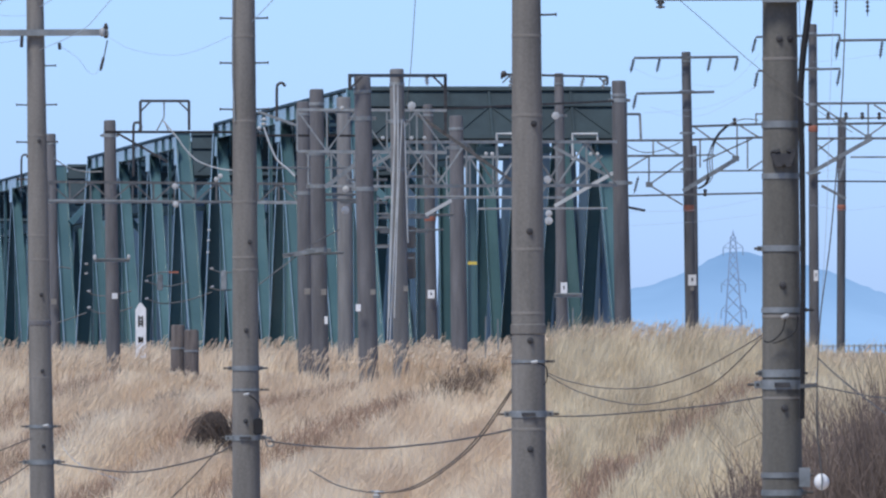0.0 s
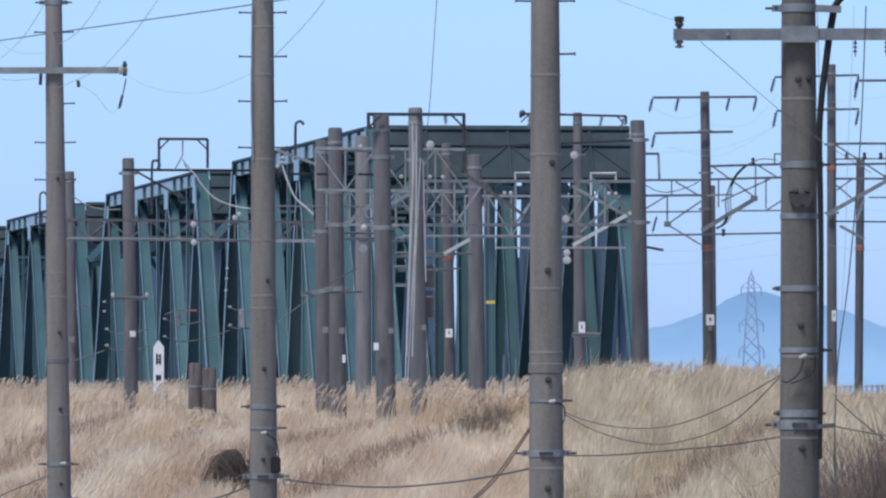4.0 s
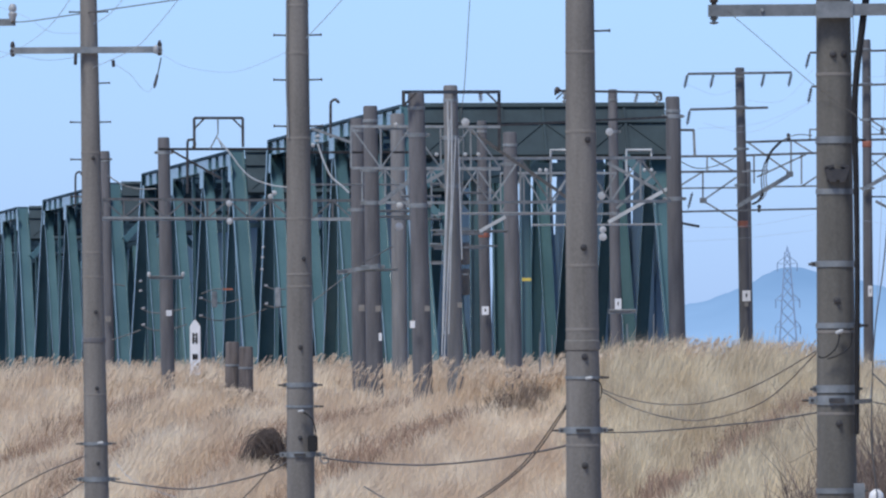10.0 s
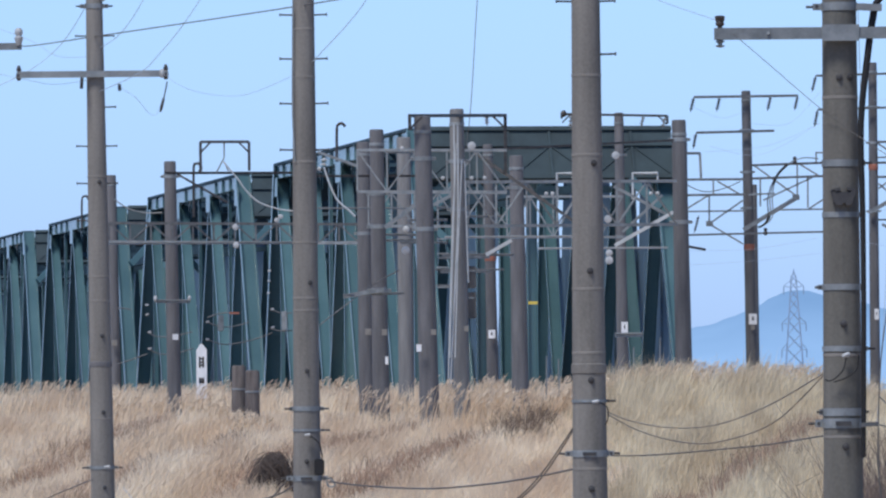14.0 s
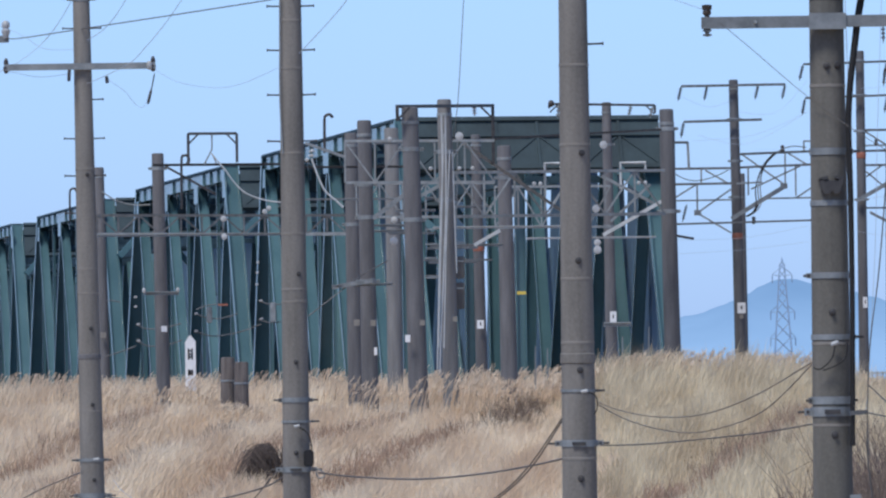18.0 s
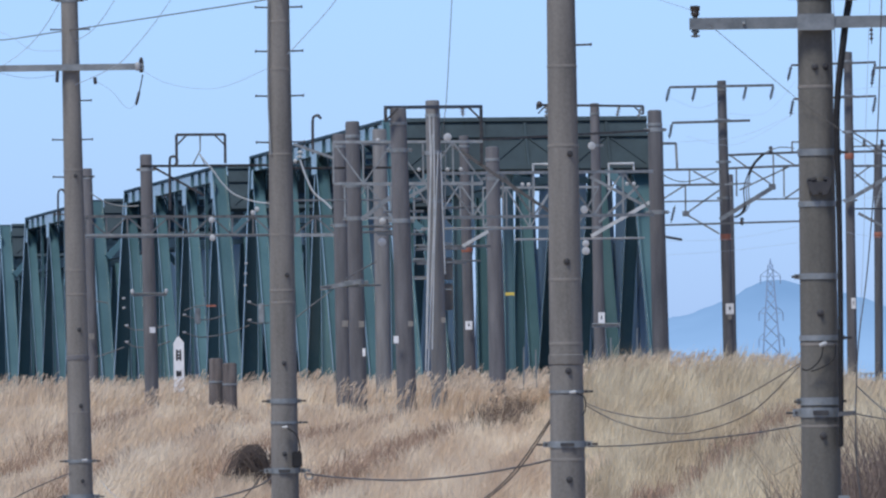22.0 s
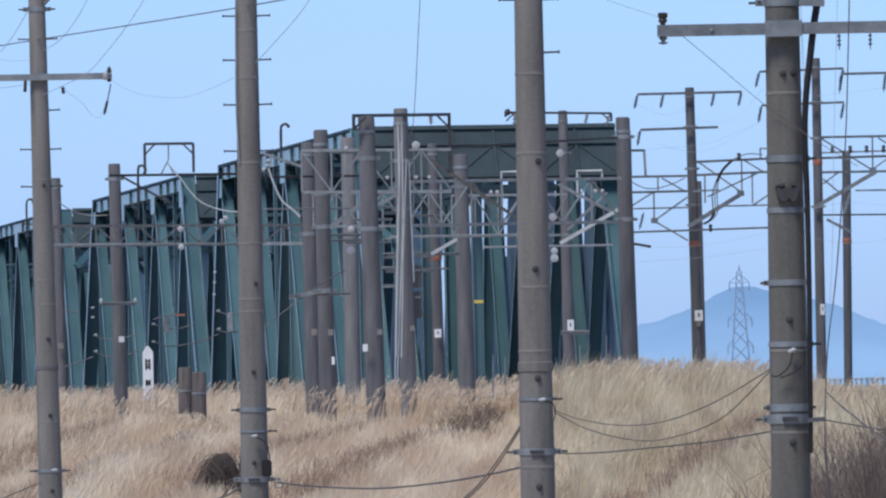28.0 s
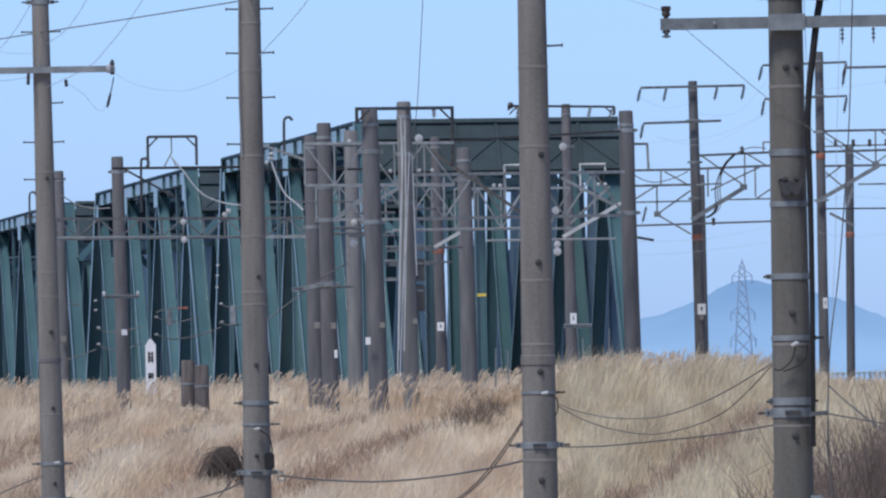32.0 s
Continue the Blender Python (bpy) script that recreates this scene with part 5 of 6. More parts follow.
# ---- bank: stumps, marker, fence ----
def bank_things():
    for at, low, r, lab in (((-5.499, 162, 2.157), (-5.516, 162, 1.066), 0.147, "short weathered wooden post on the grassy bank"), ((-5.205, 161.6, 2.055), (-5.210, 161.6, 1.066), 0.152, "shorter weathered wooden post on the grassy bank")):
        a, b = Vector(at), Vector(low)
        t = thing("wooden_post", b, lab, "post", "wooden posts")
        part("post", tube(B(), [b - Vector((0, 0, 0.6)), b, a - Vector((0, 0, 0.03)), a], [r, r, r * 0.97, r * 0.8], 16), WOOD, t)
        part("strap", tube(B(), [a.lerp(b, 0.45) + Vector((0, 0, 0.02)), a.lerp(b, 0.45) - Vector((0, 0, 0.02))], r + 0.006, 16), DULL_STEEL, t)
    # white marker post with a pointed head
    c = Vector((-6.503, 168, 2.656))
    w, h = 0.113, 1.2
    t = thing("marker_post", c - Vector((0, 0, h)), "white pointed marker post with black markings in the grass", "marker post")
    bm = B()
    prof = [(-w, -h), (w, -h), (w, -0.13), (0.01, 0), (-0.03, -0.01), (-w, -0.15)]
    f = [bm.verts.new(c + Vector((x, -0.03, z))) for x, z in prof]
    k = [bm.verts.new(c + Vector((x, 0.03, z))) for x, z in prof]
    bm.faces.new(f)
    bm.faces.new(k[::-1])
    for i in range(len(f)):
        bm.faces.new((f[i], k[i], k[(i + 1) % len(f)], f[(i + 1) % len(f)]))
    bmesh.ops.recalc_face_normals(bm, faces=bm.faces)
    part("board", bm, WHITE, t, smooth=False)
    for dz, hh in ((-0.40, 0.24), (-0.80, 0.13)):
        bm = B()
        bar(bm, c + Vector((-0.04, -0.034, dz - hh / 2)), c + Vector((-0.04, -0.034, dz + hh / 2)), 0.035, 0.006, (0, 1, 0))
        bar(bm, c + Vector((0.035, -0.034, dz - hh / 2)), c + Vector((0.035, -0.034, dz + hh / 2)), 0.03, 0.006, (0, 1, 0))
        bar(bm, c + Vector((-0.05, -0.034, dz + hh * 0.3)), c + Vector((0.05, -0.034, dz + hh * 0.3)), 0.006, 0.03)
        bar(bm, c + Vector((-0.055, -0.034, dz - hh * 0.25)), c + Vector((0.055, -0.034, dz - hh * 0.25)), 0.006, 0.035)
        bar(bm, c + Vector((-0.055, -0.034, dz)), c + Vector((0.055, -0.034, dz)), 0.006, 0.03)
        part("marking", bm, BLACK, t, "black painted mark", smooth=False)
    # pale fence far behind the bank
    a, b = Vector((16.04, 330, 1.759)), Vector((21.896, 330, 1.824))
    t = thing("fence", (a.x, a.y, -0.4), "pale grey metal fence beyond the grassy bank", "fence")
    n = 26
    for i in range(n + 1):
        p = a.lerp(b, i / n)
        part("post", bar(B(), (p.x, p.y, -0.5), p, 0.07, 0.07, (0, 1, 0)), PALE_LEAD, t, smooth=False)
    for dz in (-0.08, -0.9):
        part("rail", bar(B(), a + Vector((0, -0.06, dz)), b + Vector((0, -0.06, dz)), 0.05, 0.06), PALE_LEAD, t, smooth=False)
    # slim pale stakes standing in the grass by the bridge
    for x0, x1 in (((0.952, 172, 2.343), (0.934, 172, 1.347)), ((1.213, 172, 2.28), (1.221, 172, 1.346)), ((3.458, 172, 2.729), (3.44, 172, 1.708)), ((2.871, 172, 2.521), (2.866, 172, 1.586))):
        solo("stake", tube(B(), [x0, x1], 0.016, 6), GALVANISED, "slim pale metal stake standing in the grass", "stake", "stakes in the grass")


bank_things()


# ---- wires ----
def wires():
    # across the upper sky
    wire([(-6.003, 96.95, 5.942), (-5.778, 96.2, 5.901), (-4.811, 92.39, 5.832), (-3.114, 84.6, 5.654), (-1.981, 78.88, 5.513), (-1.003, 74, 5.413), (-0.032, 69, 5.326)], 0.0095)
    wire([(-6.076, 92.38, 6.285), (-5.539, 92.38, 6.357), (-4.197, 92.38, 6.529), (-3.323, 92.38, 6.669)], 0.009)
    wire([(-3.856, 90, 6.673), (-4.026, 90.5, 6.408), (-4.259, 91, 6.041), (-4.524, 92, 5.813), (-4.806, 92.5, 5.673)], 0.009, mat=PALE_WIRE)
    wire([(-2.998, 86, 6.467), (-3.208, 87, 6.211), (-3.572, 88, 5.771), (-3.939, 90, 5.518), (-4.217, 91, 5.341), (-4.8, 92.5, 5.169)], 0.009, mat=PALE_WIRE)
    wire([(-4.82, 92.5, 6.472), (-4.958, 92.6, 6.15), (-5.249, 93, 5.769), (-5.59, 93, 5.485), (-6.066, 93, 5.25)], 0.009, mat=PALE_WIRE)
    wire([(-0.982, 77, 5.93), (-1.206, 77.5, 5.68), (-1.457, 78, 5.36), (-1.838, 78.8, 5.004), (-1.976, 79, 4.883)], 0.009, mat=PALE_WIRE)
    wire([(-3.946, 92.35, 5.331), (-3.547, 89, 5.056), (-3.054, 86, 4.871), (-2.646, 83, 4.788), (-2.046, 79, 4.833)], 0.005, mat=PALE_WIRE)
    wire([(-4.534, 92.3, 5.238), (-4.318, 92.35, 5.089), (-4.189, 92.4, 4.928), (-4.102, 92.4, 4.893), (-4.061, 92.4, 4.953)], 0.006, mat=PALE_WIRE)
    wire([(-5.957, 92.4, 5.399), (-5.623, 92.4, 5.327), (-5.289, 92.4, 5.268), (-4.862, 92.45, 5.323)], 0.006, mat=PALE_WIRE)
    wire([(-6.052, 94, 6.01), (-5.615, 93.5, 5.831), (-5.284, 93, 5.628), (-4.834, 92.5, 5.599)], 0.006, mat=PALE_WIRE)
    wire([(-0.514, 175.8, 10.521), (-0.583, 175.8, 9.502), (-0.665, 175.8, 8.291), (-0.719, 175.8, 7.718), (-0.812, 175.85, 7.083), (-0.94, 175.9, 7.009)], 0.0115)
    wire([(-2.555, 78.88, 5.706), (-2.27, 78.88, 5.644), (-1.813, 78.88, 5.636), (-1.41, 78.88, 5.756)], 0.004, mat=PALE_WIRE)
    wire([(-0.624, 68, 5.222), (-0.228, 67, 5.065), (0.11, 66, 4.989), (0.7, 65, 5.069)], 0.005, mat=PALE_WIRE)
    # right side: to the long crossarm and past the nearest pole
    wire([(0.735, 65, 5.172), (0.974, 63, 4.884), (1.24, 60.5, 4.609), (1.604, 57.3, 4.297)], 0.0055, mat=PALE_WIRE)
    wire([(1.71, 57.3, 4.2), (1.956, 57.32, 3.989), (2.325, 57.34, 3.667), (2.652, 57.3, 3.42), (3.005, 57, 3.173)], 0.0036)
    wire([(2.984, 57.3, 4.409), (2.974, 57.3, 4.159), (2.936, 57.3, 3.37), (2.852, 57.3, 2.416), (2.774, 57.3, 1.835), (2.746, 57.29, 1.321), (2.746, 57.25, 1.006)], 0.0066)
    wire([(2.899, 57.35, 4.411), (2.889, 57.35, 4.162), (2.851, 57.35, 3.331), (2.822, 57.35, 2.5), (2.752, 57.32, 1.503), (2.729, 57.3, 1.321)], 0.0045, mat=PALE_WIRE)
    wire([(2.631, 57.4, 4.415), (2.641, 57.4, 3.916), (2.651, 57.4, 3.416), (2.669, 57.4, 3.084)], 0.006, mat=PALE_WIRE)
    # end of a crossarm that reaches in, with its white insulator
    t = thing("line_crossarm", (-6.928, 97, 5.915), "galvanised crossarm end with a white pin insulator", "crossarm", BEAMS)
    arm = part("crossarm", bar(B(), (-7.42, 97, 5.918), (-5.964, 97, 5.93), 0.07, 0.085), GALVANISED, t, smooth=False)
    part("pin_insulator", lathe(B(), (-5.996, 96.95, 5.935), [(0, 0.03), (0.04, 0.04), (0.07, 0.05), (0.10, 0.055), (0.12, 0.035), (0.15, 0.05), (0.19, 0.05), (0.22, 0.025)], (0, 0, 1), 10), CERAMIC, arm)
    # faint messenger wires behind
    for a, m, b in (((6.779, 286, 6.124), (9.266, 286, 6.257), (11.65, 286, 6.514)), ((7.205, 270, 9.976), (8.963, 270, 9.673), (11.023, 270, 10.739)), ((7.267, 280, 10.084), (9.5, 280, 10.276), (11.432, 280, 11.077)), ((7.042, 287, 11.962), (8.08, 287, 11.541), (8.954, 287, 11.786)), ((9.222, 287, 11.327), (10.574, 287, 11.32), (11.724, 287, 12.459)), ((13.206, 286, 6.92), (14.862, 286, 6.663), (16.935, 286, 6.901)), ((13.212, 286, 7.956), (14.871, 286, 8.155), (16.941, 286, 7.896)), ((13.65, 286, 12.1), (14.894, 286, 12.197), (16.968, 286, 12.497)), ((6.782, 286, 6.642), (9.268, 286, 6.692), (11.653, 286, 7.094))):
        wire([a, m, b], 0.012, "", PALE_WIRE, (cr1 if Vector(a).x > 13 else cc).root)
    # pale drooping leads over the bridge
    wire([(-7.32, 205, 7.668), (-7.113, 205, 7.415), (-6.921, 205, 7.176), (-6.744, 205, 6.922), (-6.419, 205, 6.609), (-5.9, 205, 6.413), (-5.454, 205, 6.351)], 0.03, "pale drooping lead", PALE_LEAD, ca.root)
    wire([(-4.449, 195, 7.204), (-4.323, 195, 6.822), (-4.127, 195, 6.397), (-3.846, 195, 6.141), (-3.677, 195, 5.971)], 0.036, "pale drooping lead", PALE_LEAD, ca.root)
    wire([(-11.948, 240, 7.574), (-11.514, 240, 7.293), (-10.993, 240, 7.151), (-10.472, 240, 7.149)], 0.03, "pale drooping lead", GALVANISED, ca.root)
    wire([(-0.725, 178, 7.115), (-0.758, 178, 5.954), (-0.82, 178, 4.407)], 0.02, "", GALVANISED, cb.root)
    # short slung leads and spool insulators before the bridge
    for pts in ([(-10.971, 222, 4.007), (-10.81, 222, 4.022), (-10.585, 222, 3.972)], [(-10.138, 222, 3.342), (-9.865, 222, 3.212), (-9.431, 222, 3.209), (-8.851, 222, 3.334)], [(-10.141, 222, 2.876), (-9.788, 222, 2.713), (-9.305, 222, 2.726), (-8.822, 222, 2.867)], [(-8.463, 222, 3.621), (-8.094, 222, 3.49), (-7.692, 222, 3.471), (-7.241, 222, 3.597)], [(-8.466, 222, 3.122), (-8.017, 222, 2.975), (-7.534, 222, 3.004), (-7.05, 222, 3.113), (-6.567, 222, 3.287)], [(-6.643, 222, 3.963), (-6.322, 222, 3.848), (-6, 222, 3.846)], [(-6.646, 222, 3.416), (-6.325, 222, 3.334), (-6.003, 222, 3.348)], [(-10.98, 222, 2.431), (-10.497, 222, 2.589), (-10.142, 222, 2.715)], [(-8.452, 223, 3.743), (-8.047, 223, 3.869), (-7.563, 223, 3.866)]):
        wire(pts, 0.026, "", DIM_STEEL, ca.root, n=5)
    for at in ((-10.177, 221.9, 4.097), (-10.179, 221.9, 3.824), (-10.101, 221.9, 3.325), (-10.104, 221.9, 2.859), (-8.459, 221.9, 3.604), (-8.462, 221.9, 3.106), (-6.682, 221.9, 5.04), (-6.7, 221.9, 4.75), (-6.718, 221.9, 4.413), (-6.608, 221.9, 3.946), (-6.595, 221.9, 3.431)):
        part("spool_insulator", lathe(B(), at, [(0, 0.02), (0.01, 0.035), (0.04, 0.02), (0.05, 0.02), (0.08, 0.035), (0.09, 0.02)], (1, 0, 0.2), 8), CERAMIC, ca.root)
    for lo, hi in (((-8.03, 221.8, 3.34), (-8.03, 221.8, 3.80)), ((-6.22, 221.8, 3.35), (-6.22, 221.8, 3.90))):
        bm = bar(B(), lo, hi, 0.16, 0.12, (0, 1, 0))
        bmesh.ops.bevel(bm, geom=bm.edges[:], offset=0.02, segments=2, affect="EDGES")
        part("junction_box", bm, DULL_STEEL, ca.root, "small grey junction box", smooth=False)
    part("orange_tag", bar(B(), (-7.782, 221.9, 3.857), (-7.509, 221.9, 3.855), 0.03, 0.06), ORANGE, ca.root, smooth=False)
    # low cables from pole to pole
    low = "dark low cable slung between concrete poles"
    wire([(-4.563, 92, 0.285), (-4.092, 89, 0.281), (-3.425, 86, 0.273), (-2.854, 83, 0.389), (-2.36, 80.5, 0.534), (-2.121, 79, 0.662)], 0.013, low)
    wire([(-1.768, 78.6, 0.693), (-1.365, 77, 0.665), (-0.713, 73, 0.684), (-0.125, 70, 0.76), (0.317, 67, 0.861), (0.578, 65.2, 0.936)], 0.0125, low)
    for off in (0, 1):
        wire([(-1.27, 74, 0.471), (-0.965, 72, 0.354), (-0.599, 70, 0.326), (-0.273, 68.5, 0.402), (0.073, 67, 0.639), (0.312, 66, 0.891), (0.573, 65, 1.277)] if off else [(-0.599, 70.05, 0.32), (-0.249, 68.55, 0.391), (0.102, 67.05, 0.639), (0.341, 66.05, 0.891), (0.583, 65.05, 1.268)], 0.0095, low, DRY_WIRE)
    wire([(0.863, 64.8, 1.408), (1.047, 64, 1.335), (1.339, 62.5, 1.286), (1.66, 61, 1.314), (2.001, 59.3, 1.461), (2.358, 57.7, 1.697)], 0.0066, low, DRY_WIRE)
    wire([(0.863, 64.8, 1.389), (1.093, 64, 1.261), (1.383, 62.5, 1.177), (1.659, 61, 1.177), (2.043, 59.3, 1.332), (2.358, 57.7, 1.68)], 0.0066, low, DRY_WIRE)
    wire([(0.889, 64.8, 1.047), (1.211, 63, 1.065), (1.659, 61, 1.119), (2.042, 59.3, 1.173), (2.351, 57.6, 1.242)], 0.0085, low)
    wire([(-4.882, 92.4, 0.582), (-5.316, 96, 0.446), (-5.782, 98, 0.268), (-6.554, 100, -0.118)], 0.010, low)
    wire([(-4.904, 92.4, 0.274), (-5.331, 95, 0.046), (-5.796, 97, -0.168), (-6.489, 99, -0.409)], 0.010, low)
    wire([(-2.12, 79, 0.81), (-2.287, 80, 0.627), (-2.583, 82, 0.331), (-2.951, 84, 0.004)], 0.009, low)
    wire([(-4.495, 92, 0.491), (-4.328, 91, 0.358), (-4.073, 90, 0.24), (-3.632, 88, 0.154)], 0.006, low, PALE_WIRE)
    wire([(2.756, 57.3, 1.528), (2.822, 56, 1.407), (2.951, 54.5, 1.246), (3.176, 52.5, 1.014)], 0.007, low)
    wire([(2.728, 57.28, 1.325), (2.902, 56, 1.285), (3.089, 55, 1.25), (3.346, 54, 1.247)], 0.007, low)
    hang = thing("suspension_insulator", (-0.599, 70, 0.316), "small white insulator clipped to a sagging cable", "insulator")
    part("insulator", lathe(B(), (-0.599, 69.95, 0.347), [(0, 0.012), (0.015, 0.035), (0.03, 0.02), (0.045, 0.04), (0.07, 0.03), (0.09, 0.012)], (0, 0, -1), 10), CERAMIC, hang)
    part("clip", tube(B(), [(-0.654, 69.95, 0.338), (-0.533, 69.95, 0.327)], 0.014, 6), GALVANISED, hang)


wires()


# ---- dry grass ----
def blades(rng, x, y, h, w, lean_x, lean_y, bend):
    """Vertices and faces of many bent, tapering blades: two quads and a tip each, every blade its own island."""
    n = len(x)
    z = np.array([ground_z(a, b) for a, b in zip(x, y)])
    ang = rng.uniform(-0.7, 0.7, n)
    sx, sy = np.cos(ang) * w / 2, np.sin(ang) * w / 2
    v = np.empty((n, 7, 3))
    for k, (t, ww) in enumerate(((0, 1.0), (0.45, 0.85), (0.8, 0.5))):
        cx = x + lean_x * h * t + bend * h * t * t
        cy = y + lean_y * h * t
        cz = z + h * t * (1 - 0.18 * t * np.abs(bend)) - 0.03
        v[:, 2 * k] = np.stack((cx - sx * ww, cy - sy * ww, cz), 1)
        v[:, 2 * k + 1] = np.stack((cx + sx * ww, cy + sy * ww, cz), 1)
    v[:, 6] = np.stack((x + lean_x * h + bend * h * 1.15, y + lean_y * h, z + h * (1 - 0.25 * np.abs(bend))), 1)
    base = (np.arange(n) * 7)[:, None]
    quads = np.concatenate((base + [0, 1, 3, 2], base + [2, 3, 5, 4]))
    tris = base + [4, 5, 6]
    return v.reshape(-1, 3), quads, tris


def field(name, v, quads, tris, mat, label):
    me = bpy.data.meshes.new(name)
    me.vertices.add(len(v))
    me.vertices.foreach_set("co", v.ravel())
    loops = np.concatenate((quads.ravel(), tris.ravel()))
    me.loops.add(len(loops))
    me.loops.foreach_set("vertex_index", loops)
    me.polygons.add(len(quads) + len(tris))
    start = np.concatenate((np.arange(len(quads)) * 4, len(quads) * 4 + np.arange(len(tris)) * 3))
    me.polygons.foreach_set("loop_start", start)
    me.update(calc_edges=True)
    me.materials.append(mat)
    return tagged(new(name, me), label, "grass", kind="stuff")


def strip(x, y):
    """Swaths that run away up the bank: -1 to 1."""
    s = x - (y - 130) * 0.10
    return 0.55 * noise.noise((s * 0.8, y * 0.03, 5.0)) + 0.4 * noise.noise((s * 2.3, y * 0.09, 9.0)) + 0.45 - 1.0 * terrace(x, y)


def dry_grass():
    rng = np.random.default_rng(4)
    n = 250000
    y = 92 + 82 * rng.random(n) ** 0.85
    x = (rng.random(n) * 2 - 1) * (y * 0.078)
    s = np.array([strip(a, b) for a, b in zip(x, y)])
    keep = rng.random(n) < np.clip(0.85 + 0.3 * s, 0.4, 1)
    x, y, s = x[keep], y[keep], s[keep]
    n = len(x)
    h = np.clip(0.25 + 0.34 * s + rng.normal(0, 0.07, n), 0.08, 0.62)
    h *= np.where((y > 150) & (x < 1.6), 0.55, 1.0) * np.where((y > 140) & (np.abs(x + 5.3 * y / 162) < 0.6), 1.3, 1.0)
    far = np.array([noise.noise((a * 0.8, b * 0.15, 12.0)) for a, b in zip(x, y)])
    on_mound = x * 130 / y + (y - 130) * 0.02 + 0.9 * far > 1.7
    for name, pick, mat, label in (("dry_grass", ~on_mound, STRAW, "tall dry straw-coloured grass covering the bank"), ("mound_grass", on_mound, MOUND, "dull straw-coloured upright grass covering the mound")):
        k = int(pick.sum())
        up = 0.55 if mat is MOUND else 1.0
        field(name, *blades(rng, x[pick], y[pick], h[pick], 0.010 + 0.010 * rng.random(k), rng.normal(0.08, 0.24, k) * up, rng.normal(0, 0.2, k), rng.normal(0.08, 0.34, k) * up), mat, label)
    # russet tufts in the hollows behind the lips, their dark colour also standing in for shade
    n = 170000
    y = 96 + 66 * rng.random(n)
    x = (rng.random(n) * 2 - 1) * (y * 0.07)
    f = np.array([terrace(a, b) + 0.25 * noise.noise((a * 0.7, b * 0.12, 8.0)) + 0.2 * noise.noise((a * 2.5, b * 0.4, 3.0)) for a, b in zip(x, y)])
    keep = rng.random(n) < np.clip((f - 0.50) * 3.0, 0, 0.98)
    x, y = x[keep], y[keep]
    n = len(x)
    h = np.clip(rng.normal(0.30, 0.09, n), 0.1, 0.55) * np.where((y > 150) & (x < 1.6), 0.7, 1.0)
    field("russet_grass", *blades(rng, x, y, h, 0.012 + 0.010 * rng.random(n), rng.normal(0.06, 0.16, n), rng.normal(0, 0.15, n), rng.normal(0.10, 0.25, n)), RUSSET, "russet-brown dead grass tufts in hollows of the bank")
    n = 24000
    y = 150 + 22 * rng.random(n)
    x = (rng.random(n) * 2 - 1) * 13.5
    keep = (x > 1.5) | (rng.random(n) < 0.5)
    x, y = x[keep], y[keep]
    n = len(x)
    s = np.array([noise.noise((a * 0.9, b * 0.1, 3.3)) for a, b in zip(x, y)])
    h = np.clip(0.50 + 0.2 * s + rng.normal(0, 0.16, n), 0.12, 0.95) * np.where(x < 1.5, 0.62, 1.0) + 0.32 * np.clip((x - 1.5) / 0.8, 0, 1) * rng.random(n)
    h *= np.where(np.abs(x + 5.3) < 0.6, 1.1, 1.0)
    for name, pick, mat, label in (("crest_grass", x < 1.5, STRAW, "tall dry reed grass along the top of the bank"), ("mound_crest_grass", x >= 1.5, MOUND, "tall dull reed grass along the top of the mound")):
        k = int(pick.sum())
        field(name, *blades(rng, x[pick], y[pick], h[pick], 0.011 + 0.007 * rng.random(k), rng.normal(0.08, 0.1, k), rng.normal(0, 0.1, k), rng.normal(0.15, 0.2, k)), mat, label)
    # flat top of the bank, and the tall reed bed at its back
    n = 9000
    y = 172 + 54 * rng.random(n)
    x = -0.075 * y + 0.095 * y * rng.random(n)
    field("plateau_grass", *blades(rng, x, y, rng.uniform(0.15, 0.42, n), 0.02 + 0.01 * rng.random(n), rng.normal(0.08, 0.12, n), rng.normal(0, 0.1, n), rng.normal(0.15, 0.2, n)), STRAW, "dry straw-coloured grass on the flat top of the bank")
    n = 20000
    y = 226 + 22 * rng.random(n)
    x = -0.075 * y + 0.095 * y * rng.random(n)
    s = np.array([noise.noise((a * 0.6, b * 0.1, 6.3)) for a, b in zip(x, y)])
    h = np.clip(0.92 + 0.22 * s + rng.normal(0, 0.14, n), 0.3, 1.35)
    field("reed_bed", *blades(rng, x, y, h, 0.014 + 0.010 * rng.random(n), rng.normal(0.08, 0.07, n), rng.normal(0, 0.08, n), rng.normal(0.12, 0.12, n)), STRAW, "pale dry reed bed along the back of the bank")


dry_grass()


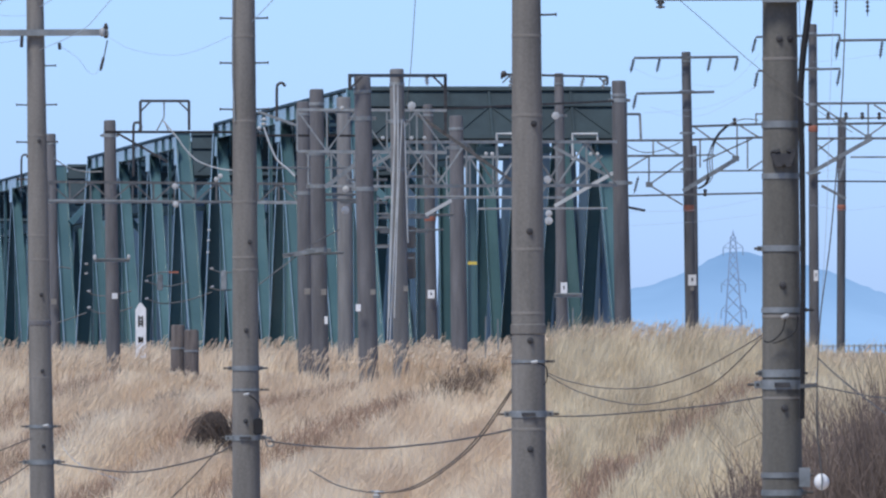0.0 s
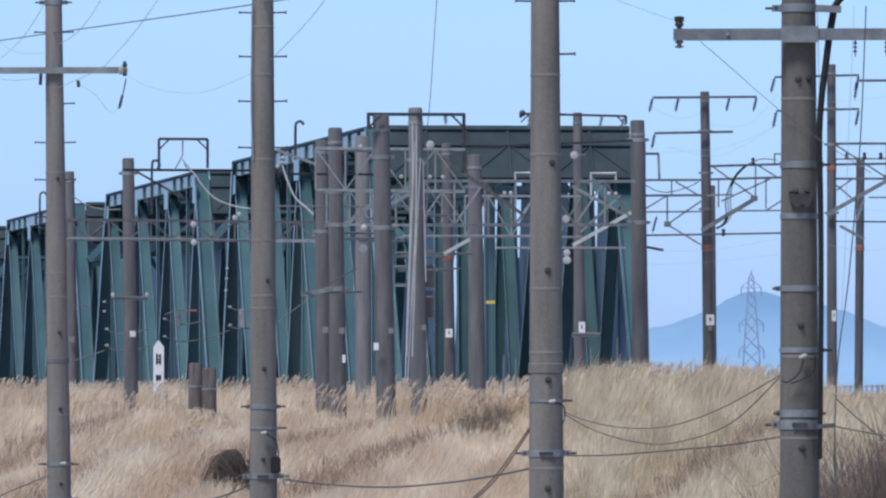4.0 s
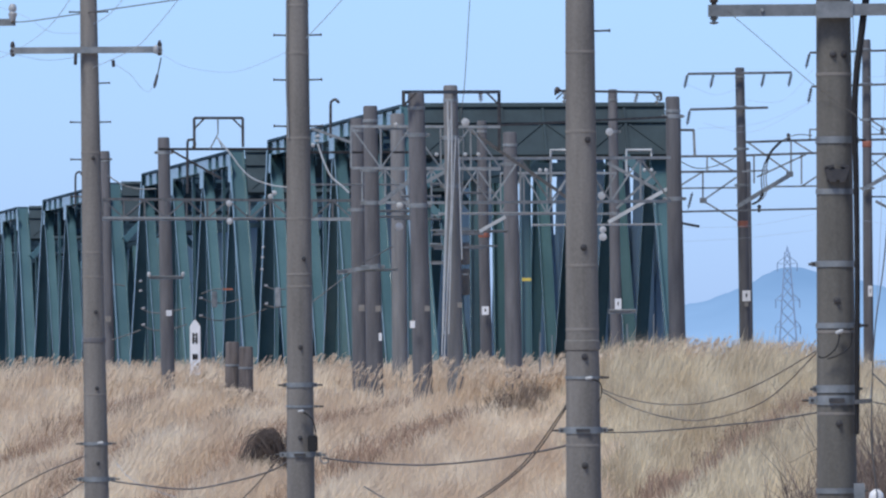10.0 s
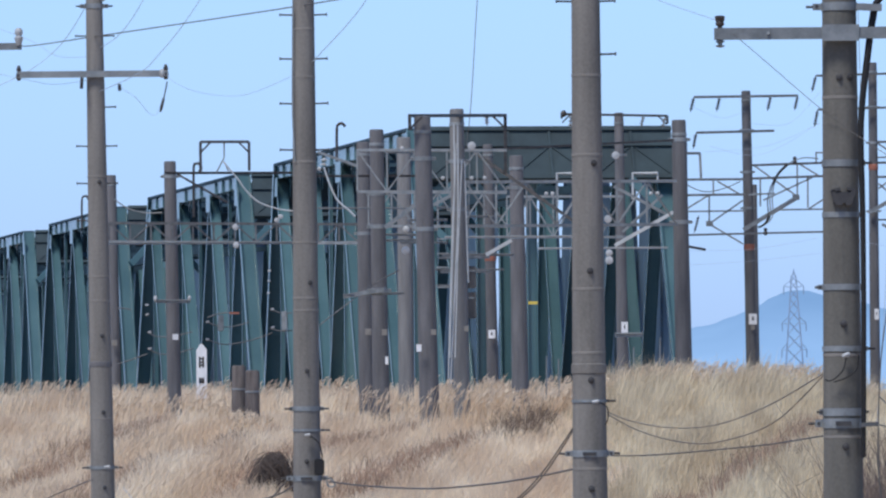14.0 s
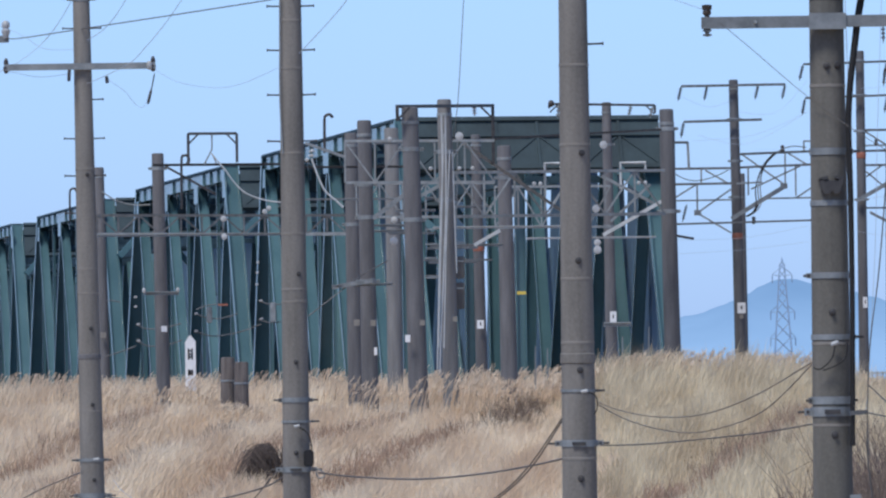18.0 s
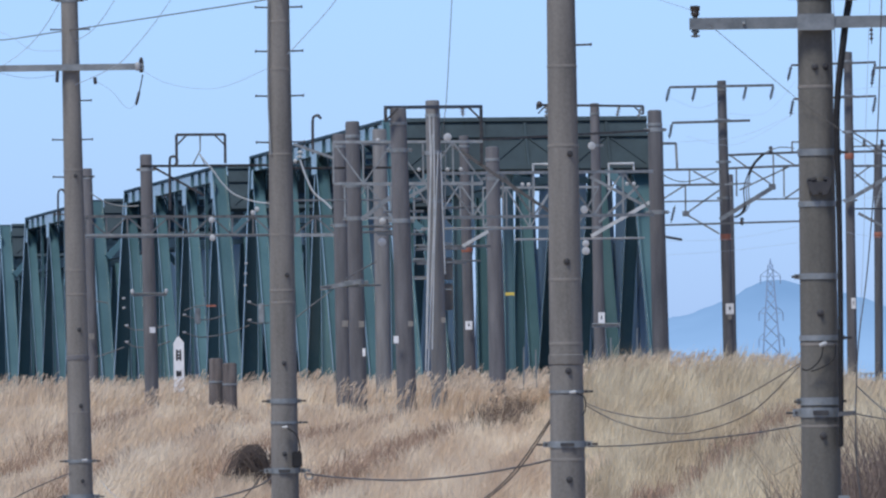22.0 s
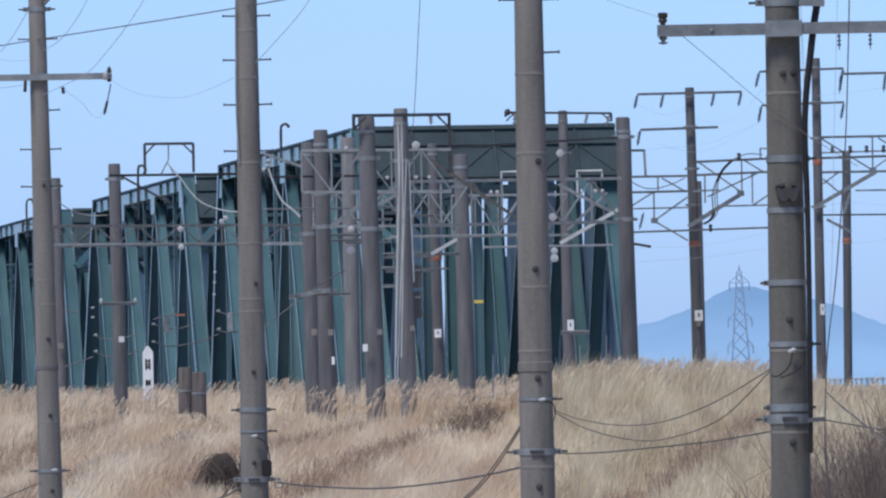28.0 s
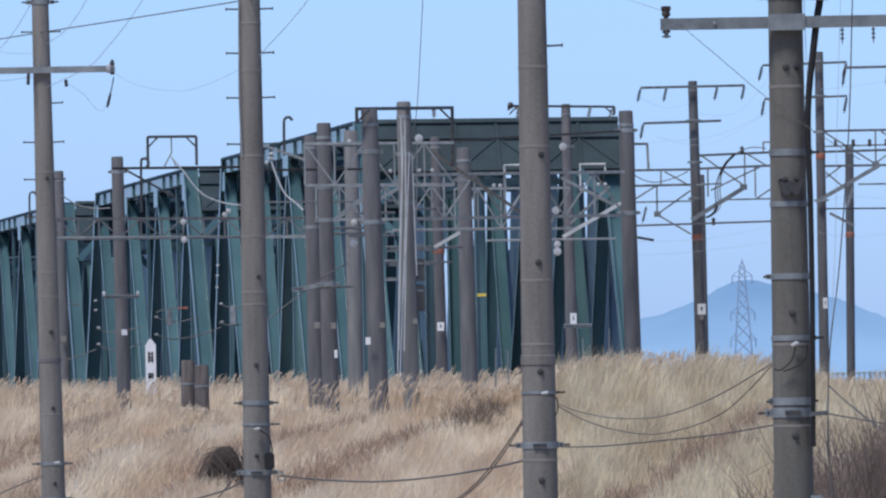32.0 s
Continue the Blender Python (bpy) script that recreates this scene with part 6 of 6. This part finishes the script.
def reed_clump(rng, at, n, spread, height):
    """A stand of plumed reeds that leans with the wind; one mesh for stems, one for plumes."""
    at = Vector(at)
    t = thing("reed_clump", at, "clump of tall dry plumed reeds on top of the bank", "reeds", "reed clumps")
    stems, heads = B(), B()
    for _ in range(n):
        dx, dy = rng.normal(0, spread), rng.normal(0, 0.8)
        h = height * rng.uniform(0.72, 1.1)
        z0 = ground_z(at.x + dx, at.y + dy) - 0.05
        lean = rng.normal(0.10, 0.07)
        pts = [Vector((at.x + dx + lean * h * t2 + 0.10 * h * t2 ** 3, at.y + dy, z0 + h * t2)) for t2 in (0, 0.4, 0.75, 1.0)]
        tube(stems, pts, [0.007, 0.007, 0.006, 0.004], 3, False)
        ln = rng.uniform(0.16, 0.30)
        top = pts[-1]
        bend = rng.uniform(0.15, 0.55)
        for q in range(6):
            f = q / 6
            o = top + Vector((bend * ln * f * f, rng.normal(0, 0.01), ln * (f * (1 - 0.45 * f)))) - Vector((0, 0, 0.08))
            d = Vector((rng.uniform(0.01, 0.09), rng.normal(0, 0.02), rng.uniform(0.02, 0.11)))
            tube(heads, [o, o + d * 0.5, o + d], [0.003, 0.009, 0.002], 3, False)
    tagged(part("stem", stems, STRAW, t), kind="stuff")
    tagged(part("plume", heads, PLUME, t), kind="stuff")
    return t


REEDS = []


def reeds():
    rng = np.random.default_rng(11)
    # back of the bank
    for i in range(36):
        x, y = -15.6 + 19.4 * (i + rng.uniform(0.1, 0.9)) / 36, rng.uniform(234, 247)
        REEDS.append(reed_clump(rng, (x, y, ground_z(x, y)), 46, 0.42, rng.uniform(0.98, 1.22)))
    # on the mound
    for i in range(20):
        x, y = 1.7 + 9.6 * (i + rng.uniform(0.1, 0.9)) / 20, rng.uniform(159, 167)
        REEDS.append(reed_clump(rng, (x, y, ground_z(x, y)), 46, 0.32, rng.uniform(0.58, 0.78)))
    # before the poles: thick towards the mound, thin elsewhere
    for x, n in ((-8.6, 40), (-7.9, 40), (-7.3, 18), (-6.55, 34), (-4.3, 14), (-3.6, 18), (-3.0, 14), (-2.45, 10), (-2.0, 22), (-1.45, 20), (-0.9, 34), (-0.4, 46), (0.1, 50), (0.55, 50), (1.0, 50), (1.45, 50)):
        y = rng.uniform(165, 169)
        REEDS.append(reed_clump(rng, (x, y, ground_z(x, y)), n, 0.3, rng.uniform(0.72, 0.98)))
    # short ones round the feet of the wooden posts and the marker
    for x, y in ((-5.55, 159.5), (-5.15, 159.5), (-6.45, 166.0), (-6.2, 165.0)):
        REEDS.append(reed_clump(rng, (x, y, ground_z(x, y)), 44, 0.16, 0.42))


reeds()


def tangle(name, at, wide, deep, height, n, mat, label, category, seed, r=0.006, up=0.35):
    """Bare branching stalks rising from a patch of ground."""
    rng = np.random.default_rng(seed)
    bm = B()
    c = Vector(at)
    for _ in range(n):
        x, y = c.x + rng.uniform(-wide, wide), c.y + rng.uniform(-deep, deep)
        k = 1 - 0.6 * abs(x - c.x) / wide
        h = height * k * rng.uniform(0.5, 1.05)
        z0 = ground_z(x, y) - 0.1
        lx, ly = rng.normal(0.05, up), rng.normal(0, up * 0.6)
        pts = [Vector((x + lx * h * t, y + ly * h * t, z0 + h * t)) for t in (0, 0.35, 0.7, 1)]
        pts[1] += Vector((rng.normal(0, 0.03), 0, 0))
        pts[2] += Vector((rng.normal(0, 0.04), 0, 0))
        tube(bm, pts, [r, r * 0.85, r * 0.6, r * 0.3], 3, False)
        for _ in range(4):
            t = rng.uniform(0.35, 0.9)
            p = Vector((x + lx * h * t, y + ly * h * t, z0 + h * t))
            d = Vector((rng.normal(0, 0.35), rng.normal(0, 0.3), rng.uniform(0.4, 1.0))) * h * rng.uniform(0.12, 0.3)
            tube(bm, [p, p + d * 0.5 + Vector((0, 0, 0.01)), p + d], [r * 0.55, r * 0.4, r * 0.2], 3, False)
    return solo(name, bm, mat, label, category, "weeds on the bank", "stuff", False)


def arched_bush(at, wide, height, n, label, seed):
    """Stalks that rise from one foot and arch over to one side, down to the ground."""
    rng = np.random.default_rng(seed)
    bm = B()
    c = Vector(at)
    for _ in range(n):
        a = rng.normal(0, 0.55)
        w, h = wide * rng.uniform(0.7, 1.1), height * rng.uniform(0.62, 1.0)
        foot = c + Vector((rng.normal(0.0, 0.07), rng.normal(0, 0.35), 0))
        foot.z = ground_z(foot.x, foot.y) - 0.06
        pts = []
        for k in range(7):
            f = k / 6
            pts.append(foot + Vector((-w * f ** 0.8 * abs(math.cos(a)), w * 0.6 * math.sin(a) * f, h * math.sin(2.95 * f))) + Vector((rng.normal(0, 0.008), 0, rng.normal(0, 0.008))))
        tube(bm, pts, [0.010, 0.009, 0.008, 0.007, 0.006, 0.005, 0.003], 3, False)
    return solo("dead_bush", bm, BUSH, label, "bush", "weeds on the bank", "stuff", False)


def scrub():
    for at, w, n in (((0.007, 150, 0.732), 0.35, 110), ((0.401, 155, 0.813), 0.45, 170), ((0.762, 160, 0.902), 0.35, 140)):
        tangle("dead_weeds", at, w, 2.5, 0.80, int(n * 1.3), WEED, "dark patch of dead brown weeds in the grass", "weeds", 20 + n)
    tangle("dead_weeds", (-5.441, 152, 0.858), 0.5, 2.0, 0.42, 150, WEED, "dark patch of dead brown weeds in the grass", "weeds", 21)
    tangle("dead_weeds", (-5.261, 150, 0.704), 0.55, 2.0, 0.5, 120, WEED, "thin patch of dead brown weeds in the grass", "weeds", 22)
    tangle("dead_weeds", (3.97, 132, 0.147), 1.0, 5.0, 0.55, 260, WEED, "thin patch of dead brown weeds in the grass", "weeds", 23)
    tangle("dead_weeds", (-1.922, 118, -0.184), 0.5, 2.5, 0.5, 160, WEED, "thin patch of dead brown weeds in the grass", "weeds", 24)
    tangle("dead_weeds", (-6.194, 124, 0.016), 0.6, 3.0, 0.5, 140, WEED, "thin patch of dead brown weeds in the grass", "weeds", 28)
    # brown weeds in the hollows, also darkening them in place of shade
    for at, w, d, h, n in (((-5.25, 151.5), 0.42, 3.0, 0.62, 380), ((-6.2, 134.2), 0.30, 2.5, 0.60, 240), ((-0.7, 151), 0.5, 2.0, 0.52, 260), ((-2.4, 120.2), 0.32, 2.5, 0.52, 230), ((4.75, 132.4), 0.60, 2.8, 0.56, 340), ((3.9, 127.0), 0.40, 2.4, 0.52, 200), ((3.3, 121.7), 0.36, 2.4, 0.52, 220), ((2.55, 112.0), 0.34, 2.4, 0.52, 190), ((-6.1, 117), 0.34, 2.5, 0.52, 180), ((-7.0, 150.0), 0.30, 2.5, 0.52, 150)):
        tangle("dead_weeds", (*at, ground_z(*at)), w, d, h, n, DRY_WEED, "thin patch of dull brown weeds, also for shade in a bank hollow", "weeds", 60 + n, 0.008)
    # brown weeds along the back of the bank, before the bridge
    for i, (x, w, h, n) in enumerate(((-14.2, 0.9, 1.15, 170), (-12.6, 0.8, 1.2, 150), (-10.4, 0.5, 1.0, 80), (-8.2, 0.6, 1.0, 80), (-6.4, 0.6, 1.05, 90), (-4.6, 0.5, 1.0, 70), (-2.6, 0.6, 1.05, 80), (-0.4, 0.7, 1.1, 90), (1.2, 0.6, 1.1, 90))):
        tangle("dead_weeds", (x, 232, ground_z(x, 232)), w, 4.0, h, n, DRY_WEED, "tall dull brown weeds along the back of the bank", "weeds", 90 + i, 0.012, 0.2)
    arched_bush((-3.32, 123.8, -0.204), 0.70, 0.82, 300, "dense dark brown dead bush arching over on the bank", 25)
    tangle("bare_shrub", (4.587, 75, 0.165), 2.2, 2.6, 2.6, 6200, TWIG, "dense bare brown twiggy shrub beside the nearest pole", "shrub", 26, 0.0065, 0.22)
    tangle("bare_shrub", (5.0, 84, 0.1), 1.6, 2.6, 2.5, 1800, TWIG, "dense bare brown twiggy shrub beside the nearest pole", "shrub", 31, 0.0065, 0.22)
    tangle("bare_shrub", (2.05, 74, 0.1), 0.55, 1.2, 1.5, 130, TWIG, "sparse bare brown twigs behind the nearest pole", "shrub", 33, 0.006, 0.2)
    tangle("bare_shrub", (2.866, 72, 0.23), 0.7, 1.2, 1.8, 400, TWIG, "sparse bare brown twigs behind the nearest pole", "shrub", 27, 0.007, 0.2)


scrub()


def motions():
    """Wind in the reeds: each clump rocks on its foot."""
    rng = np.random.default_rng(5)
    for ob in REEDS:
        ph, sp, am = rng.uniform(0, 6.28), rng.uniform(1.6, 2.6), rng.uniform(0.8, 1.8)
        x, y, z = ob.location
        walk(ob, [(t * 0.5, pose(x, y, z, 0.4 * math.sin(0.8 * t * 0.5 + ph), am * (math.sin(sp * t * 0.5 + ph) + 0.4 * math.sin(0.7 * t * 0.5)), 0)) for t in range(65)])


motions()
